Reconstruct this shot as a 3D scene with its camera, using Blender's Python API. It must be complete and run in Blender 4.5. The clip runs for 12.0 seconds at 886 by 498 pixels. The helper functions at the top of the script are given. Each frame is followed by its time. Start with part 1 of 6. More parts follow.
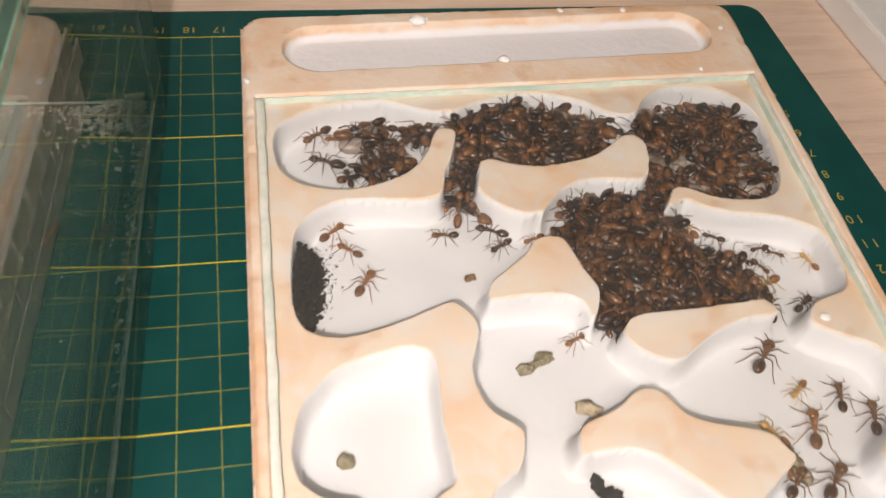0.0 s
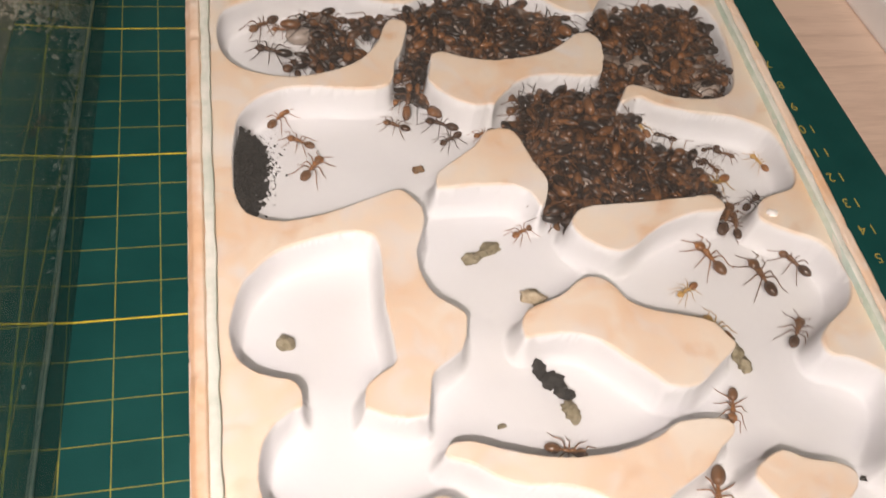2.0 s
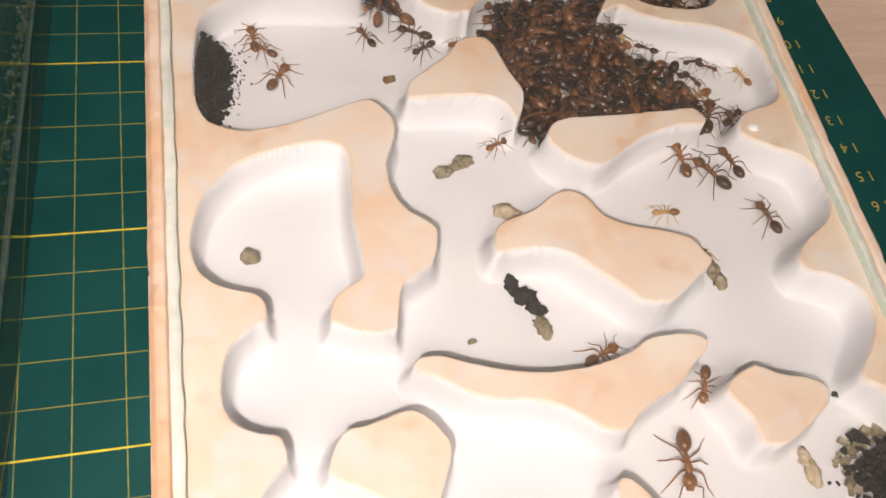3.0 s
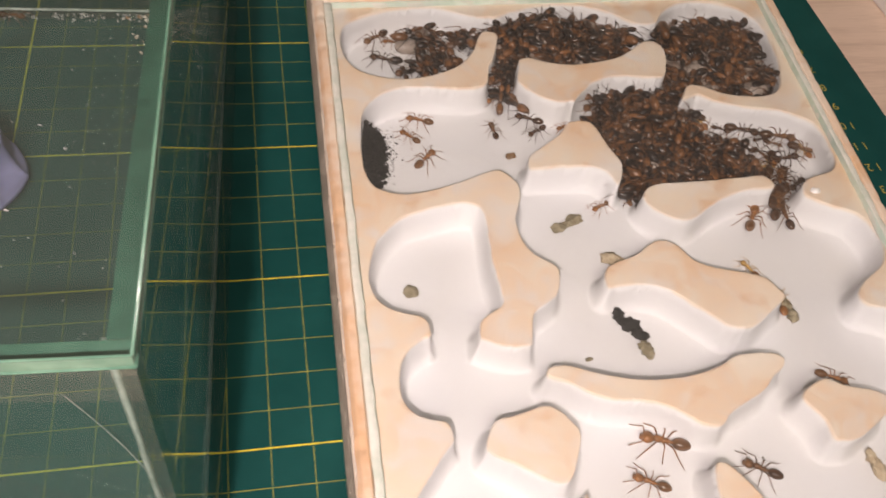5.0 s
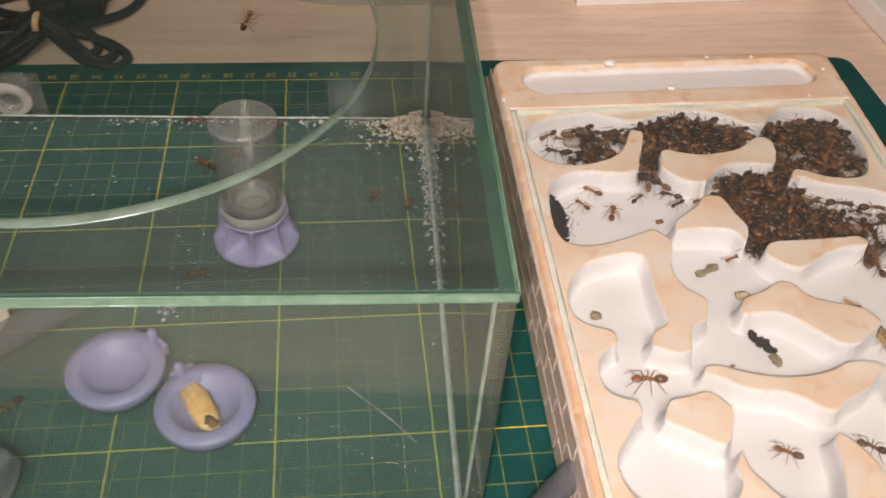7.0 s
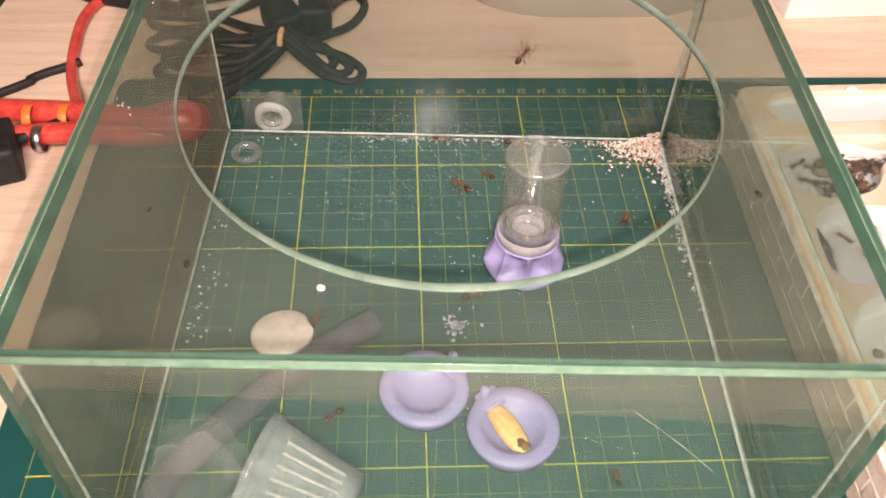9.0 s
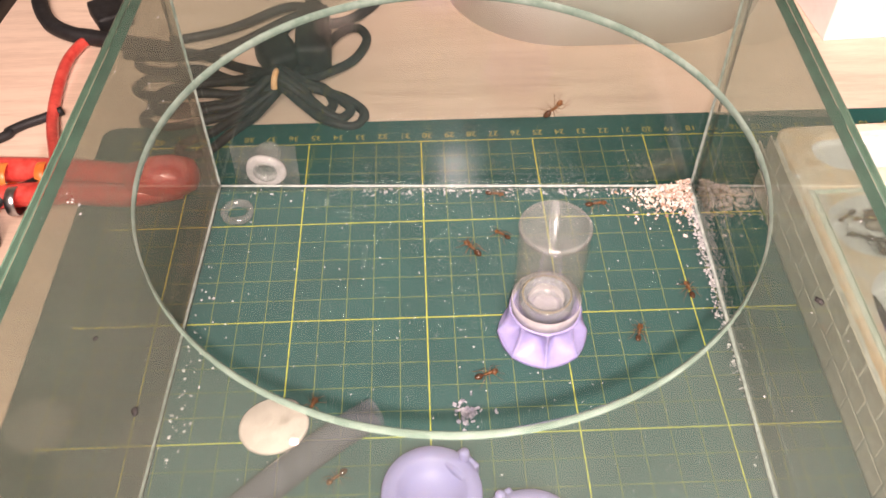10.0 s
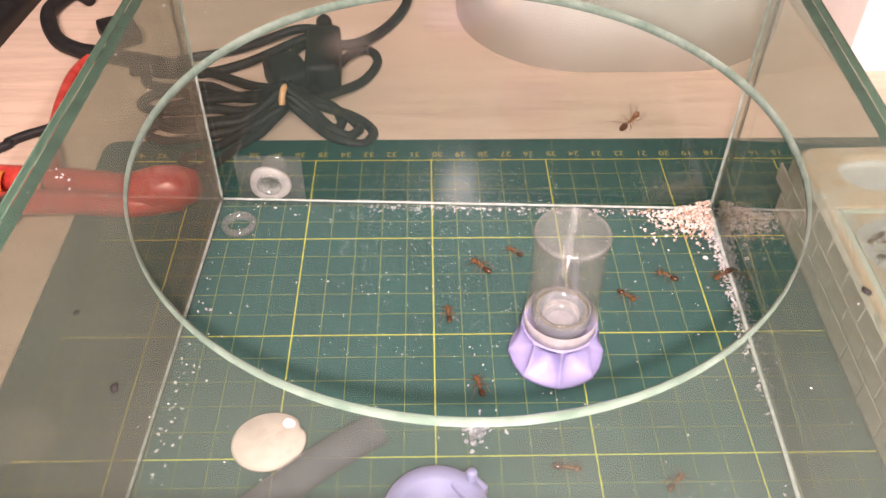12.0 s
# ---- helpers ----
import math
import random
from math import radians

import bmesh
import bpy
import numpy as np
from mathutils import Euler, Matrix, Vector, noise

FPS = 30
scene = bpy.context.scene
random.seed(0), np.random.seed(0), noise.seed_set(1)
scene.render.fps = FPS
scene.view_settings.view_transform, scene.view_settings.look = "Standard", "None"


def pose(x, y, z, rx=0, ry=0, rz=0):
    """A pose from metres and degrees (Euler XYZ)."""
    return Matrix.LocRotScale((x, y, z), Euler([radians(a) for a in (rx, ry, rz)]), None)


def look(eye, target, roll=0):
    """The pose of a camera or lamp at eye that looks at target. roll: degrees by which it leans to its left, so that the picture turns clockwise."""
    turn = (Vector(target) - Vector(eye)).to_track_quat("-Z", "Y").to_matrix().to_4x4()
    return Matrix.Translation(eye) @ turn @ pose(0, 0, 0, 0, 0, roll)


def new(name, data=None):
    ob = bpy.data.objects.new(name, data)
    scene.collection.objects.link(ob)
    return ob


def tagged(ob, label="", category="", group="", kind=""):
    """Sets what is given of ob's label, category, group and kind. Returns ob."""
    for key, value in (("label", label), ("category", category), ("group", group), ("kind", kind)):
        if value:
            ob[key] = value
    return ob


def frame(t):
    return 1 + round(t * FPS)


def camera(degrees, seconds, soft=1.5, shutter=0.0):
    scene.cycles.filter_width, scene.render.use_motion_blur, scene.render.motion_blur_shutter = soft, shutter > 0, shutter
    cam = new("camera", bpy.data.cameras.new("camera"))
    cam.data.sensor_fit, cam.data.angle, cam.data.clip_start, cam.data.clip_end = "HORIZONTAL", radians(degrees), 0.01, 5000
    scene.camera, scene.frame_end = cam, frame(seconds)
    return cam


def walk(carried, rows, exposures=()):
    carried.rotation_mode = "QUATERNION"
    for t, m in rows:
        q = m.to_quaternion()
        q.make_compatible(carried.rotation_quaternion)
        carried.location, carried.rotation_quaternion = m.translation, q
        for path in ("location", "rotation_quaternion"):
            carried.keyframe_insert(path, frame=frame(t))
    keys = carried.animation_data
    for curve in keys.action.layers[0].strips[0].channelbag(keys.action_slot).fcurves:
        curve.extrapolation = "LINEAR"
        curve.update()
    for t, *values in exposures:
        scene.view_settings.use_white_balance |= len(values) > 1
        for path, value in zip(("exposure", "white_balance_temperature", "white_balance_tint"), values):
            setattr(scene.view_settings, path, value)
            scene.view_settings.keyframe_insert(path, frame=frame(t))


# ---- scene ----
# All sizes below are in centimetres on the cutting mat's own grid: x = 0 is its line 20, y = 0 its far border line.
CM = 0.01


def at(x, y, z, rx=0, ry=0, rz=0):
    return pose(x * CM, y * CM, z * CM, rx, ry, rz)


cam = camera(54.0, 12.0, soft=1.6, shutter=0.3)
PATH = [
    (0, 4.23, -25.44, 18.43, 40.81, -6.35, -10.54),
    (0.5, 3.15, -27.73, 18.90, 42.64, -6.26, -10.14),
    (1, 3.24, -27.51, 18.83, 42.23, -6.76, -10.16),
    (1.5, 4.31, -26.20, 17.66, 40.81, -7.89, -10.80),
    (2, 4.63, -26.30, 17.44, 37.25, -8.69, -11.32),
    (2.5, 4.93, -26.14, 16.89, 33.85, -9.79, -11.79),
    (2.7, 4.97, -26.20, 16.76, 32.53, -9.91, -11.88),
    (4.3, 4.98, -27.02, 18.73, 35.19, -8.51, -10.54),
    (4.5, 4.47, -27.82, 19.02, 36.43, -8.41, -10.56),
    (5, 2.35, -29.38, 19.43, 38.60, -6.48, -9.59),
    (5.5, 1.91, -29.46, 20.02, 40.59, -5.55, -9.23),
    (6, 1.79, -29.46, 20.44, 41.18, -3.99, -8.54),
    (6.5, 0.29, -29.75, 20.26, 42.70, -2.34, -7.92),
    (6.6, 0.31, -29.73, 20.38, 42.74, -1.87, -7.64),
    (6.7, -0.43, -32.77, 21.85, 45.27, -3.12, -7.27),
    (8.3, -7.39, -38.56, 25.90, 45.19, -2.06, -4.15),
    (8.5, -9.10, -37.66, 25.80, 44.52, -2.08, -3.63),
    (9, -10.81, -34.27, 26.13, 42.77, -1.64, -2.40),
    (9.5, -10.18, -32.10, 26.48, 41.94, 0.09, -2.41),
    (10, -10.08, -29.96, 25.50, 42.52, 0.21, -2.21),
    (10.5, -9.94, -28.62, 25.14, 42.89, 0.04, -2.21),
    (11, -9.95, -29.02, 24.64, 43.60, -0.29, -2.06),
    (11.5, -10.04, -29.65, 24.43, 44.49, -0.57, -1.74),
    (12, -10.28, -30.15, 23.29, 46.48, -0.47, -1.15),
]
walk(cam, [(t, at(*row)) for t, *row in PATH], exposures=[(0, -1.94, 6650, 6), (1.2, -1.87, 6650, 7), (2.2, -2.12, 6700, 9), (2.7, -2.17, 6700, 9), (4.3, -2.11, 6750, 9), (5.2, -1.98, 6800, 12), (6.7, -1.76, 6850, 12), (8.3, -1.24, 6950, 13), (9.2, -0.75, 7200, 18), (10.5, -0.56, 7050, 23), (12, -0.64, 6950, 24)])

# ---- light: the torch of the phone (built with the things), an added fill lamp out of view ----
world = bpy.data.worlds.new("room_air")
scene.world = world
world.use_nodes = True
world.node_tree.nodes["Background"].inputs[0].default_value = (1.0, 0.92, 0.84, 1)
world.node_tree.nodes["Background"].inputs[1].default_value = 0.05

# Added area lamp in front: lights the chamber walls and evens the nest.
fill_lamp = bpy.data.lights.new("fill_lamp", "AREA")
fill_lamp.energy, fill_lamp.shape, fill_lamp.size, fill_lamp.color = 44, "DISK", 0.6, (1.0, 0.88, 0.81)
fill_lamp_ob = new("fill_lamp", fill_lamp)
fill_lamp_ob.matrix_world = look((-0.10, -0.95, 1.05), (0.02, -0.12, 0.0))


# ---- materials ----
def nodes_of(name):
    m = bpy.data.materials.new(name)
    m.use_nodes = True
    return m, m.node_tree.nodes, m.node_tree.links, m.node_tree.nodes["Principled BSDF"]


def surface(name, a, b, scale=400, rough=0.6, bump=0.2, metal=0.0, fine=4.0, coat=0.0, trans=0.0, sss=0.0, island=False, mid=0.5, wide=0.18, ior=1.45):
    """Two tones mixed by coarse and fine noise, with fine relief; island adds a shift of tone for each piece."""
    m, n, l, bsdf = nodes_of(name)
    co = n.new("ShaderNodeTexCoord")
    big, small = n.new("ShaderNodeTexNoise"), n.new("ShaderNodeTexNoise")
    big.inputs["Scale"].default_value, big.inputs["Detail"].default_value = scale, 5
    small.inputs["Scale"].default_value, small.inputs["Detail"].default_value = scale * fine, 3
    for t in (big, small):
        l.new(co.outputs["Object"], t.inputs["Vector"])
    add = n.new("ShaderNodeMath")
    add.operation = "MULTIPLY_ADD"
    add.inputs[1].default_value = 0.35
    l.new(small.outputs["Fac"], add.inputs[0])
    l.new(big.outputs["Fac"], add.inputs[2])
    fac = add.outputs[0]
    if island:
        geo = n.new("ShaderNodeNewGeometry")
        more = n.new("ShaderNodeMath")
        more.operation = "MULTIPLY_ADD"
        more.inputs[1].default_value = 0.5
        l.new(geo.outputs["Random Per Island"], more.inputs[0])
        l.new(fac, more.inputs[2])
        shift = n.new("ShaderNodeMath")
        shift.operation = "SUBTRACT"
        shift.inputs[1].default_value = 0.25
        l.new(more.outputs[0], shift.inputs[0])
        fac = shift.outputs[0]
    ramp = n.new("ShaderNodeValToRGB")
    ramp.color_ramp.elements[0].position, ramp.color_ramp.elements[1].position = mid + 0.17 - wide, mid + 0.17 + wide
    ramp.color_ramp.elements[0].color, ramp.color_ramp.elements[1].color = (*a, 1), (*b, 1)
    l.new(fac, ramp.inputs[0])
    l.new(ramp.outputs[0], bsdf.inputs["Base Color"])
    bsdf.inputs["Roughness"].default_value = rough
    bsdf.inputs["Metallic"].default_value = metal
    bsdf.inputs["Coat Weight"].default_value = coat
    bsdf.inputs["Transmission Weight"].default_value = trans
    bsdf.inputs["IOR"].default_value = ior
    if sss:
        bsdf.inputs["Subsurface Weight"].default_value = sss
        bsdf.inputs["Subsurface Radius"].default_value = (0.004, 0.002, 0.001)
        bsdf.inputs["Subsurface Scale"].default_value = 0.5
    if bump:
        bp = n.new("ShaderNodeBump")
        bp.inputs["Strength"].default_value, bp.inputs["Distance"].default_value = bump, 0.0006
        l.new(add.outputs[0], bp.inputs["Height"])
        l.new(bp.outputs[0], bsdf.inputs["Normal"])
    return m


def pane_material(name, tint, dust, film_colour, scale=60, rough=0.02, mirror=0.035, grazing=0.85, least=0.45, curve=5.0):
    """Flat sheet glass: clear with a slight tint, mirror-like by Fresnel, under a thin uneven film of dust, smears and
    painted-in haze.
    """
    m, n, l, bsdf = nodes_of(name)
    out = n["Material Output"]
    n.remove(bsdf)
    clear, gloss, film = n.new("ShaderNodeBsdfTransparent"), n.new("ShaderNodeBsdfGlossy"), n.new("ShaderNodeBsdfDiffuse")
    clear.inputs[0].default_value = (*tint, 1)
    gloss.inputs["Roughness"].default_value = rough
    film.inputs[0].default_value = (*film_colour, 1)
    face, mix, mix2 = n.new("ShaderNodeLayerWeight"), n.new("ShaderNodeMixShader"), n.new("ShaderNodeMixShader")
    power, fres = n.new("ShaderNodeMath"), n.new("ShaderNodeMath")
    face.inputs["Blend"].default_value = 0.5
    power.operation, power.inputs[1].default_value = "POWER", curve
    fres.operation, fres.inputs[1].default_value, fres.inputs[2].default_value = "MULTIPLY_ADD", grazing, mirror
    l.new(face.outputs["Facing"], power.inputs[0])
    l.new(power.outputs[0], fres.inputs[0])
    l.new(fres.outputs[0], mix.inputs[0])
    l.new(clear.outputs[0], mix.inputs[1])
    l.new(gloss.outputs[0], mix.inputs[2])
    co, t1, t2 = n.new("ShaderNodeTexCoord"), n.new("ShaderNodeTexNoise"), n.new("ShaderNodeTexNoise")
    t1.inputs["Scale"].default_value, t1.inputs["Detail"].default_value = scale, 6
    t2.inputs["Scale"].default_value, t2.inputs["Detail"].default_value = scale * 14, 2
    r1, r2, sm, sc = n.new("ShaderNodeMapRange"), n.new("ShaderNodeMapRange"), n.new("ShaderNodeMath"), n.new("ShaderNodeMath")
    for t, r, lo, hi, v in ((t1, r1, 0.3, 0.75, 1.0), (t2, r2, 0.74, 0.8, 1.6)):
        l.new(co.outputs["Object"], t.inputs["Vector"])
        r.inputs["From Min"].default_value, r.inputs["From Max"].default_value, r.inputs["To Max"].default_value = lo, hi, v
        l.new(t.outputs["Fac"], r.inputs["Value"])
    r1.inputs["To Min"].default_value = least
    l.new(r1.outputs[0], sm.inputs[0])
    l.new(r2.outputs[0], sm.inputs[1])
    sc.operation = "MULTIPLY"
    sc.inputs[1].default_value = dust
    l.new(sm.outputs[0], sc.inputs[0])
    l.new(sc.outputs[0], mix2.inputs[0])
    l.new(mix.outputs[0], mix2.inputs[1])
    l.new(film.outputs[0], mix2.inputs[2])
    l.new(mix2.outputs[0], out.inputs["Surface"])
    return m


def mat_print(name):
    """Green PVC with a printed yellow grid: thin lines every centimetre, bold ones every five."""
    m, n, l, bsdf = nodes_of(name)
    co, sep = n.new("ShaderNodeTexCoord"), n.new("ShaderNodeSeparateXYZ")
    l.new(co.outputs["Object"], sep.inputs[0])

    def calc(op, a, b=0.0, c=0.0):
        k = n.new("ShaderNodeMath")
        k.operation = op
        for i, v in enumerate((a, b, c)):
            if isinstance(v, (int, float)):
                k.inputs[i].default_value = v
            else:
                l.new(v, k.inputs[i])
        return k.outputs[0]

    def lines(axis, step, half):
        away = calc("PINGPONG", calc("ADD", sep.outputs[axis], 1.0), step / 2)
        return calc("LESS_THAN", away, half)

    thin = calc("MAXIMUM", lines(0, 0.01, 0.00013), lines(1, 0.01, 0.00013))
    bold = calc("MAXIMUM", lines(0, 0.05, 0.00023), lines(1, 0.05, 0.00023))
    inside = calc("MULTIPLY", calc("MULTIPLY", calc("GREATER_THAN", sep.outputs[0], -0.2305), calc("LESS_THAN", sep.outputs[0], 0.2005)),
                  calc("MULTIPLY", calc("GREATER_THAN", sep.outputs[1], -0.2805), calc("LESS_THAN", sep.outputs[1], 0.0005)))
    wear = n.new("ShaderNodeTexNoise")
    wear.inputs["Scale"].default_value, wear.inputs["Detail"].default_value = 260, 6
    l.new(co.outputs["Object"], wear.inputs["Vector"])
    worn = calc("MULTIPLY_ADD", wear.outputs["Fac"], 1.1, 0.05)
    ink = calc("MULTIPLY", inside, calc("MAXIMUM", calc("MULTIPLY", thin, calc("MULTIPLY", worn, 0.52)), calc("MULTIPLY", bold, calc("ADD", worn, 0.25))))
    ground = n.new("ShaderNodeTexNoise")
    ground.inputs["Scale"].default_value, ground.inputs["Detail"].default_value = 45, 8
    l.new(co.outputs["Object"], ground.inputs["Vector"])
    ramp = n.new("ShaderNodeValToRGB")
    ramp.color_ramp.elements[0].position, ramp.color_ramp.elements[1].position = 0.3, 0.75
    ramp.color_ramp.elements[0].color, ramp.color_ramp.elements[1].color = (0.0035, 0.056, 0.051, 1), (0.008, 0.078, 0.070, 1)
    l.new(ground.outputs["Fac"], ramp.inputs[0])
    mix = n.new("ShaderNodeMix")
    mix.data_type, mix.clamp_factor = "RGBA", True
    l.new(ink, mix.inputs[0])
    l.new(ramp.outputs[0], mix.inputs[6])
    mix.inputs[7].default_value = (0.74, 0.65, 0.055, 1)
    l.new(mix.outputs[2], bsdf.inputs["Base Color"])
    bsdf.inputs["Roughness"].default_value = 0.6
    bsdf.inputs["Specular IOR Level"].default_value = 0.22
    grain = n.new("ShaderNodeTexNoise")
    grain.inputs["Scale"].default_value = 3500
    l.new(co.outputs["Object"], grain.inputs["Vector"])
    bp = n.new("ShaderNodeBump")
    bp.inputs["Strength"].default_value, bp.inputs["Distance"].default_value = 0.25, 0.0003
    l.new(grain.outputs["Fac"], bp.inputs["Height"])
    l.new(bp.outputs[0], bsdf.inputs["Normal"])
    return m


def wood_print(name):
    """Pale oak laminate, its grain along x."""
    m, n, l, bsdf = nodes_of(name)
    co, mp = n.new("ShaderNodeTexCoord"), n.new("ShaderNodeMapping")
    mp.inputs["Scale"].default_value = (5, 60, 10)
    l.new(co.outputs["Object"], mp.inputs[0])
    a, b = n.new("ShaderNodeTexNoise"), n.new("ShaderNodeTexNoise")
    a.inputs["Scale"].default_value, a.inputs["Detail"].default_value, a.inputs["Distortion"].default_value = 3.0, 8, 0.6
    b.inputs["Scale"].default_value, b.inputs["Detail"].default_value = 22, 4
    for t in (a, b):
        l.new(mp.outputs[0], t.inputs["Vector"])
    add = n.new("ShaderNodeMath")
    add.operation = "MULTIPLY_ADD"
    add.inputs[1].default_value = 0.6
    l.new(b.outputs["Fac"], add.inputs[0])
    l.new(a.outputs["Fac"], add.inputs[2])
    ramp = n.new("ShaderNodeValToRGB")
    e = ramp.color_ramp.elements
    e[0].position, e[1].position = 0.56, 0.9
    e[0].color, e[1].color = (0.63, 0.465, 0.36, 1), (0.76, 0.585, 0.465, 1)
    l.new(add.outputs[0], ramp.inputs[0])
    l.new(ramp.outputs[0], bsdf.inputs["Base Color"])
    bsdf.inputs["Roughness"].default_value = 0.5
    bp = n.new("ShaderNodeBump")
    bp.inputs["Strength"].default_value, bp.inputs["Distance"].default_value = 0.15, 0.0004
    l.new(add.outputs[0], bp.inputs["Height"])
    l.new(bp.outputs[0], bsdf.inputs["Normal"])
    return m


def plaster_material(name):
    """Cast plaster: white in the carved chambers, tinted peach by moisture on the flat top, with orange stains and tool scratches."""
    m, n, l, bsdf = nodes_of(name)
    co, sep = n.new("ShaderNodeTexCoord"), n.new("ShaderNodeSeparateXYZ")
    l.new(co.outputs["Object"], sep.inputs[0])
    stain, fine = n.new("ShaderNodeTexNoise"), n.new("ShaderNodeTexNoise")
    stain.inputs["Scale"].default_value, stain.inputs["Detail"].default_value = 38, 6
    fine.inputs["Scale"].default_value, fine.inputs["Detail"].default_value = 420, 4
    for t in (stain, fine):
        l.new(co.outputs["Object"], t.inputs["Vector"])
    tone = n.new("ShaderNodeValToRGB")
    e = tone.color_ramp.elements
    e[0].position, e[1].position = 0.36, 0.74
    e[0].color, e[1].color = (0.76, 0.645, 0.525, 1), (0.70, 0.46, 0.28, 1)
    l.new(stain.outputs["Fac"], tone.inputs[0])
    def calc(op, a, c, d=0.0):
        k = n.new("ShaderNodeMath")
        k.operation = op
        for q, v in enumerate((a, c, d)):
            if isinstance(v, (int, float)):
                k.inputs[q].default_value = v
            else:
                l.new(v, k.inputs[q])
        return k.outputs[0]

    # tan moisture stain creeping in from the outer rim
    mottle = n.new("ShaderNodeTexNoise")
    mottle.inputs["Scale"].default_value, mottle.inputs["Detail"].default_value, mottle.inputs["Distortion"].default_value = 95, 8, 0.8
    l.new(co.outputs["Object"], mottle.inputs["Vector"])
    pale = n.new("ShaderNodeMapRange")
    pale.inputs["From Min"].default_value, pale.inputs["From Max"].default_value, pale.inputs["To Max"].default_value = 0.50, 0.68, 0.65
    l.new(mottle.outputs["Fac"], pale.inputs["Value"])
    chalky = n.new("ShaderNodeMix")
    chalky.data_type = "RGBA"
    l.new(pale.outputs[0], chalky.inputs[0])
    l.new(tone.outputs[0], chalky.inputs[6])
    chalky.inputs[7].default_value = (0.75, 0.68, 0.60, 1)
    away = calc("MINIMUM", calc("MINIMUM", calc("SUBTRACT", sep.outputs[0], 0.038), calc("SUBTRACT", 0.196, sep.outputs[0])),
                calc("MINIMUM", calc("ADD", sep.outputs[1], 0.262), calc("SUBTRACT", -0.031, sep.outputs[1])))
    patchy = n.new("ShaderNodeTexNoise")
    patchy.inputs["Scale"].default_value, patchy.inputs["Detail"].default_value = 130, 7
    l.new(co.outputs["Object"], patchy.inputs["Vector"])
    seep = n.new("ShaderNodeMapRange")
    seep.inputs["From Min"].default_value, seep.inputs["From Max"].default_value = -0.0035, 0.0005
    l.new(calc("SUBTRACT", calc("MULTIPLY", patchy.outputs["Fac"], 0.0125), calc("MULTIPLY_ADD", away, 1.0, 0.0055)), seep.inputs["Value"])
    spots = n.new("ShaderNodeMapRange")
    spots.inputs["From Min"].default_value, spots.inputs["From Max"].default_value, spots.inputs["To Max"].default_value = 0.56, 0.72, 0.85
    l.new(patchy.outputs["Fac"], spots.inputs["Value"])
    soaked = n.new("ShaderNodeMix")
    soaked.data_type, soaked.clamp_factor = "RGBA", True
    l.new(calc("MULTIPLY", calc("MAXIMUM", seep.outputs[0], spots.outputs[0]), 0.75), soaked.inputs[0])
    l.new(chalky.outputs[2], soaked.inputs[6])
    soaked.inputs[7].default_value = (0.62, 0.36, 0.19, 1)
    white = n.new("ShaderNodeValToRGB")
    e = white.color_ramp.elements
    e[0].position, e[1].position = 0.3, 0.8
    e[0].color, e[1].color = (0.715, 0.715, 0.74, 1), (0.69, 0.675, 0.67, 1)
    l.new(stain.outputs["Fac"], white.inputs[0])
    wob = n.new("ShaderNodeMath")
    wob.operation = "MULTIPLY_ADD"
    wob.inputs[1].default_value = 0.003
    l.new(mottle.outputs["Fac"], wob.inputs[0])
    l.new(sep.outputs[2], wob.inputs[2])
    up = n.new("ShaderNodeMapRange")
    up.inputs["From Min"].default_value, up.inputs["From Max"].default_value = 0.0302, 0.0314
    l.new(wob.outputs[0], up.inputs["Value"])
    mix = n.new("ShaderNodeMix")
    mix.data_type = "RGBA"
    l.new(up.outputs[0], mix.inputs[0])
    l.new(white.outputs[0], mix.inputs[6])
    l.new(soaked.outputs[2], mix.inputs[7])
    l.new(mix.outputs[2], bsdf.inputs["Base Color"])
    bsdf.inputs["Roughness"].default_value = 0.75
    bp = n.new("ShaderNodeBump")
    bp.inputs["Strength"].default_value, bp.inputs["Distance"].default_value = 0.30, 0.0006
    scrape, turned = n.new("ShaderNodeTexNoise"), n.new("ShaderNodeMapping")
    turned.inputs["Rotation"].default_value, turned.inputs["Scale"].default_value = (0, 0, 0.9), (1, 9, 1)
    l.new(co.outputs["Object"], turned.inputs[0])
    scrape.inputs["Scale"].default_value, scrape.inputs["Detail"].default_value = 90, 5
    l.new(turned.outputs[0], scrape.inputs["Vector"])
    l.new(calc("ADD", calc("MULTIPLY", scrape.outputs["Fac"], calc("MULTIPLY", up.outputs[0], 0.2)), calc("MULTIPLY_ADD", mottle.outputs["Fac"], 0.9, fine.outputs["Fac"])), bp.inputs["Height"])
    l.new(bp.outputs[0], bsdf.inputs["Normal"])
    return m


M_WOOD = wood_print("oak_laminate")
M_MAT = mat_print("cutting_mat_print")
M_INK = surface("yellow_ink", (0.30, 0.25, 0.05), (0.50, 0.40, 0.08), 900, 0.6, 0)
M_PLASTER = plaster_material("plaster")
M_BRICK = surface("pressed_brick_relief", (0.58, 0.46, 0.37), (0.74, 0.63, 0.53), 160, 0.8, 0.4)
M_SIDE = surface("plaster_side", (0.70, 0.62, 0.52), (0.80, 0.74, 0.68), 60, 0.8, 0.4)
M_PANE = pane_material("sheet_glass", (0.92, 0.965, 0.94), 0.042, (0.40, 0.52, 0.45))
# Both side panes' warm films paint in the hazy beige seen through them.
M_SIDE_PANE = pane_material("beige_haze_side_glass", (0.90, 0.94, 0.92), 0.045, (0.70, 0.58, 0.47), 45, mirror=0.04, grazing=0.95, curve=3.8)
M_LEFT_PANE = pane_material("hazy_side_glass", (0.82, 0.82, 0.78), 0.24, (0.42, 0.34, 0.265), 40, grazing=0.55)
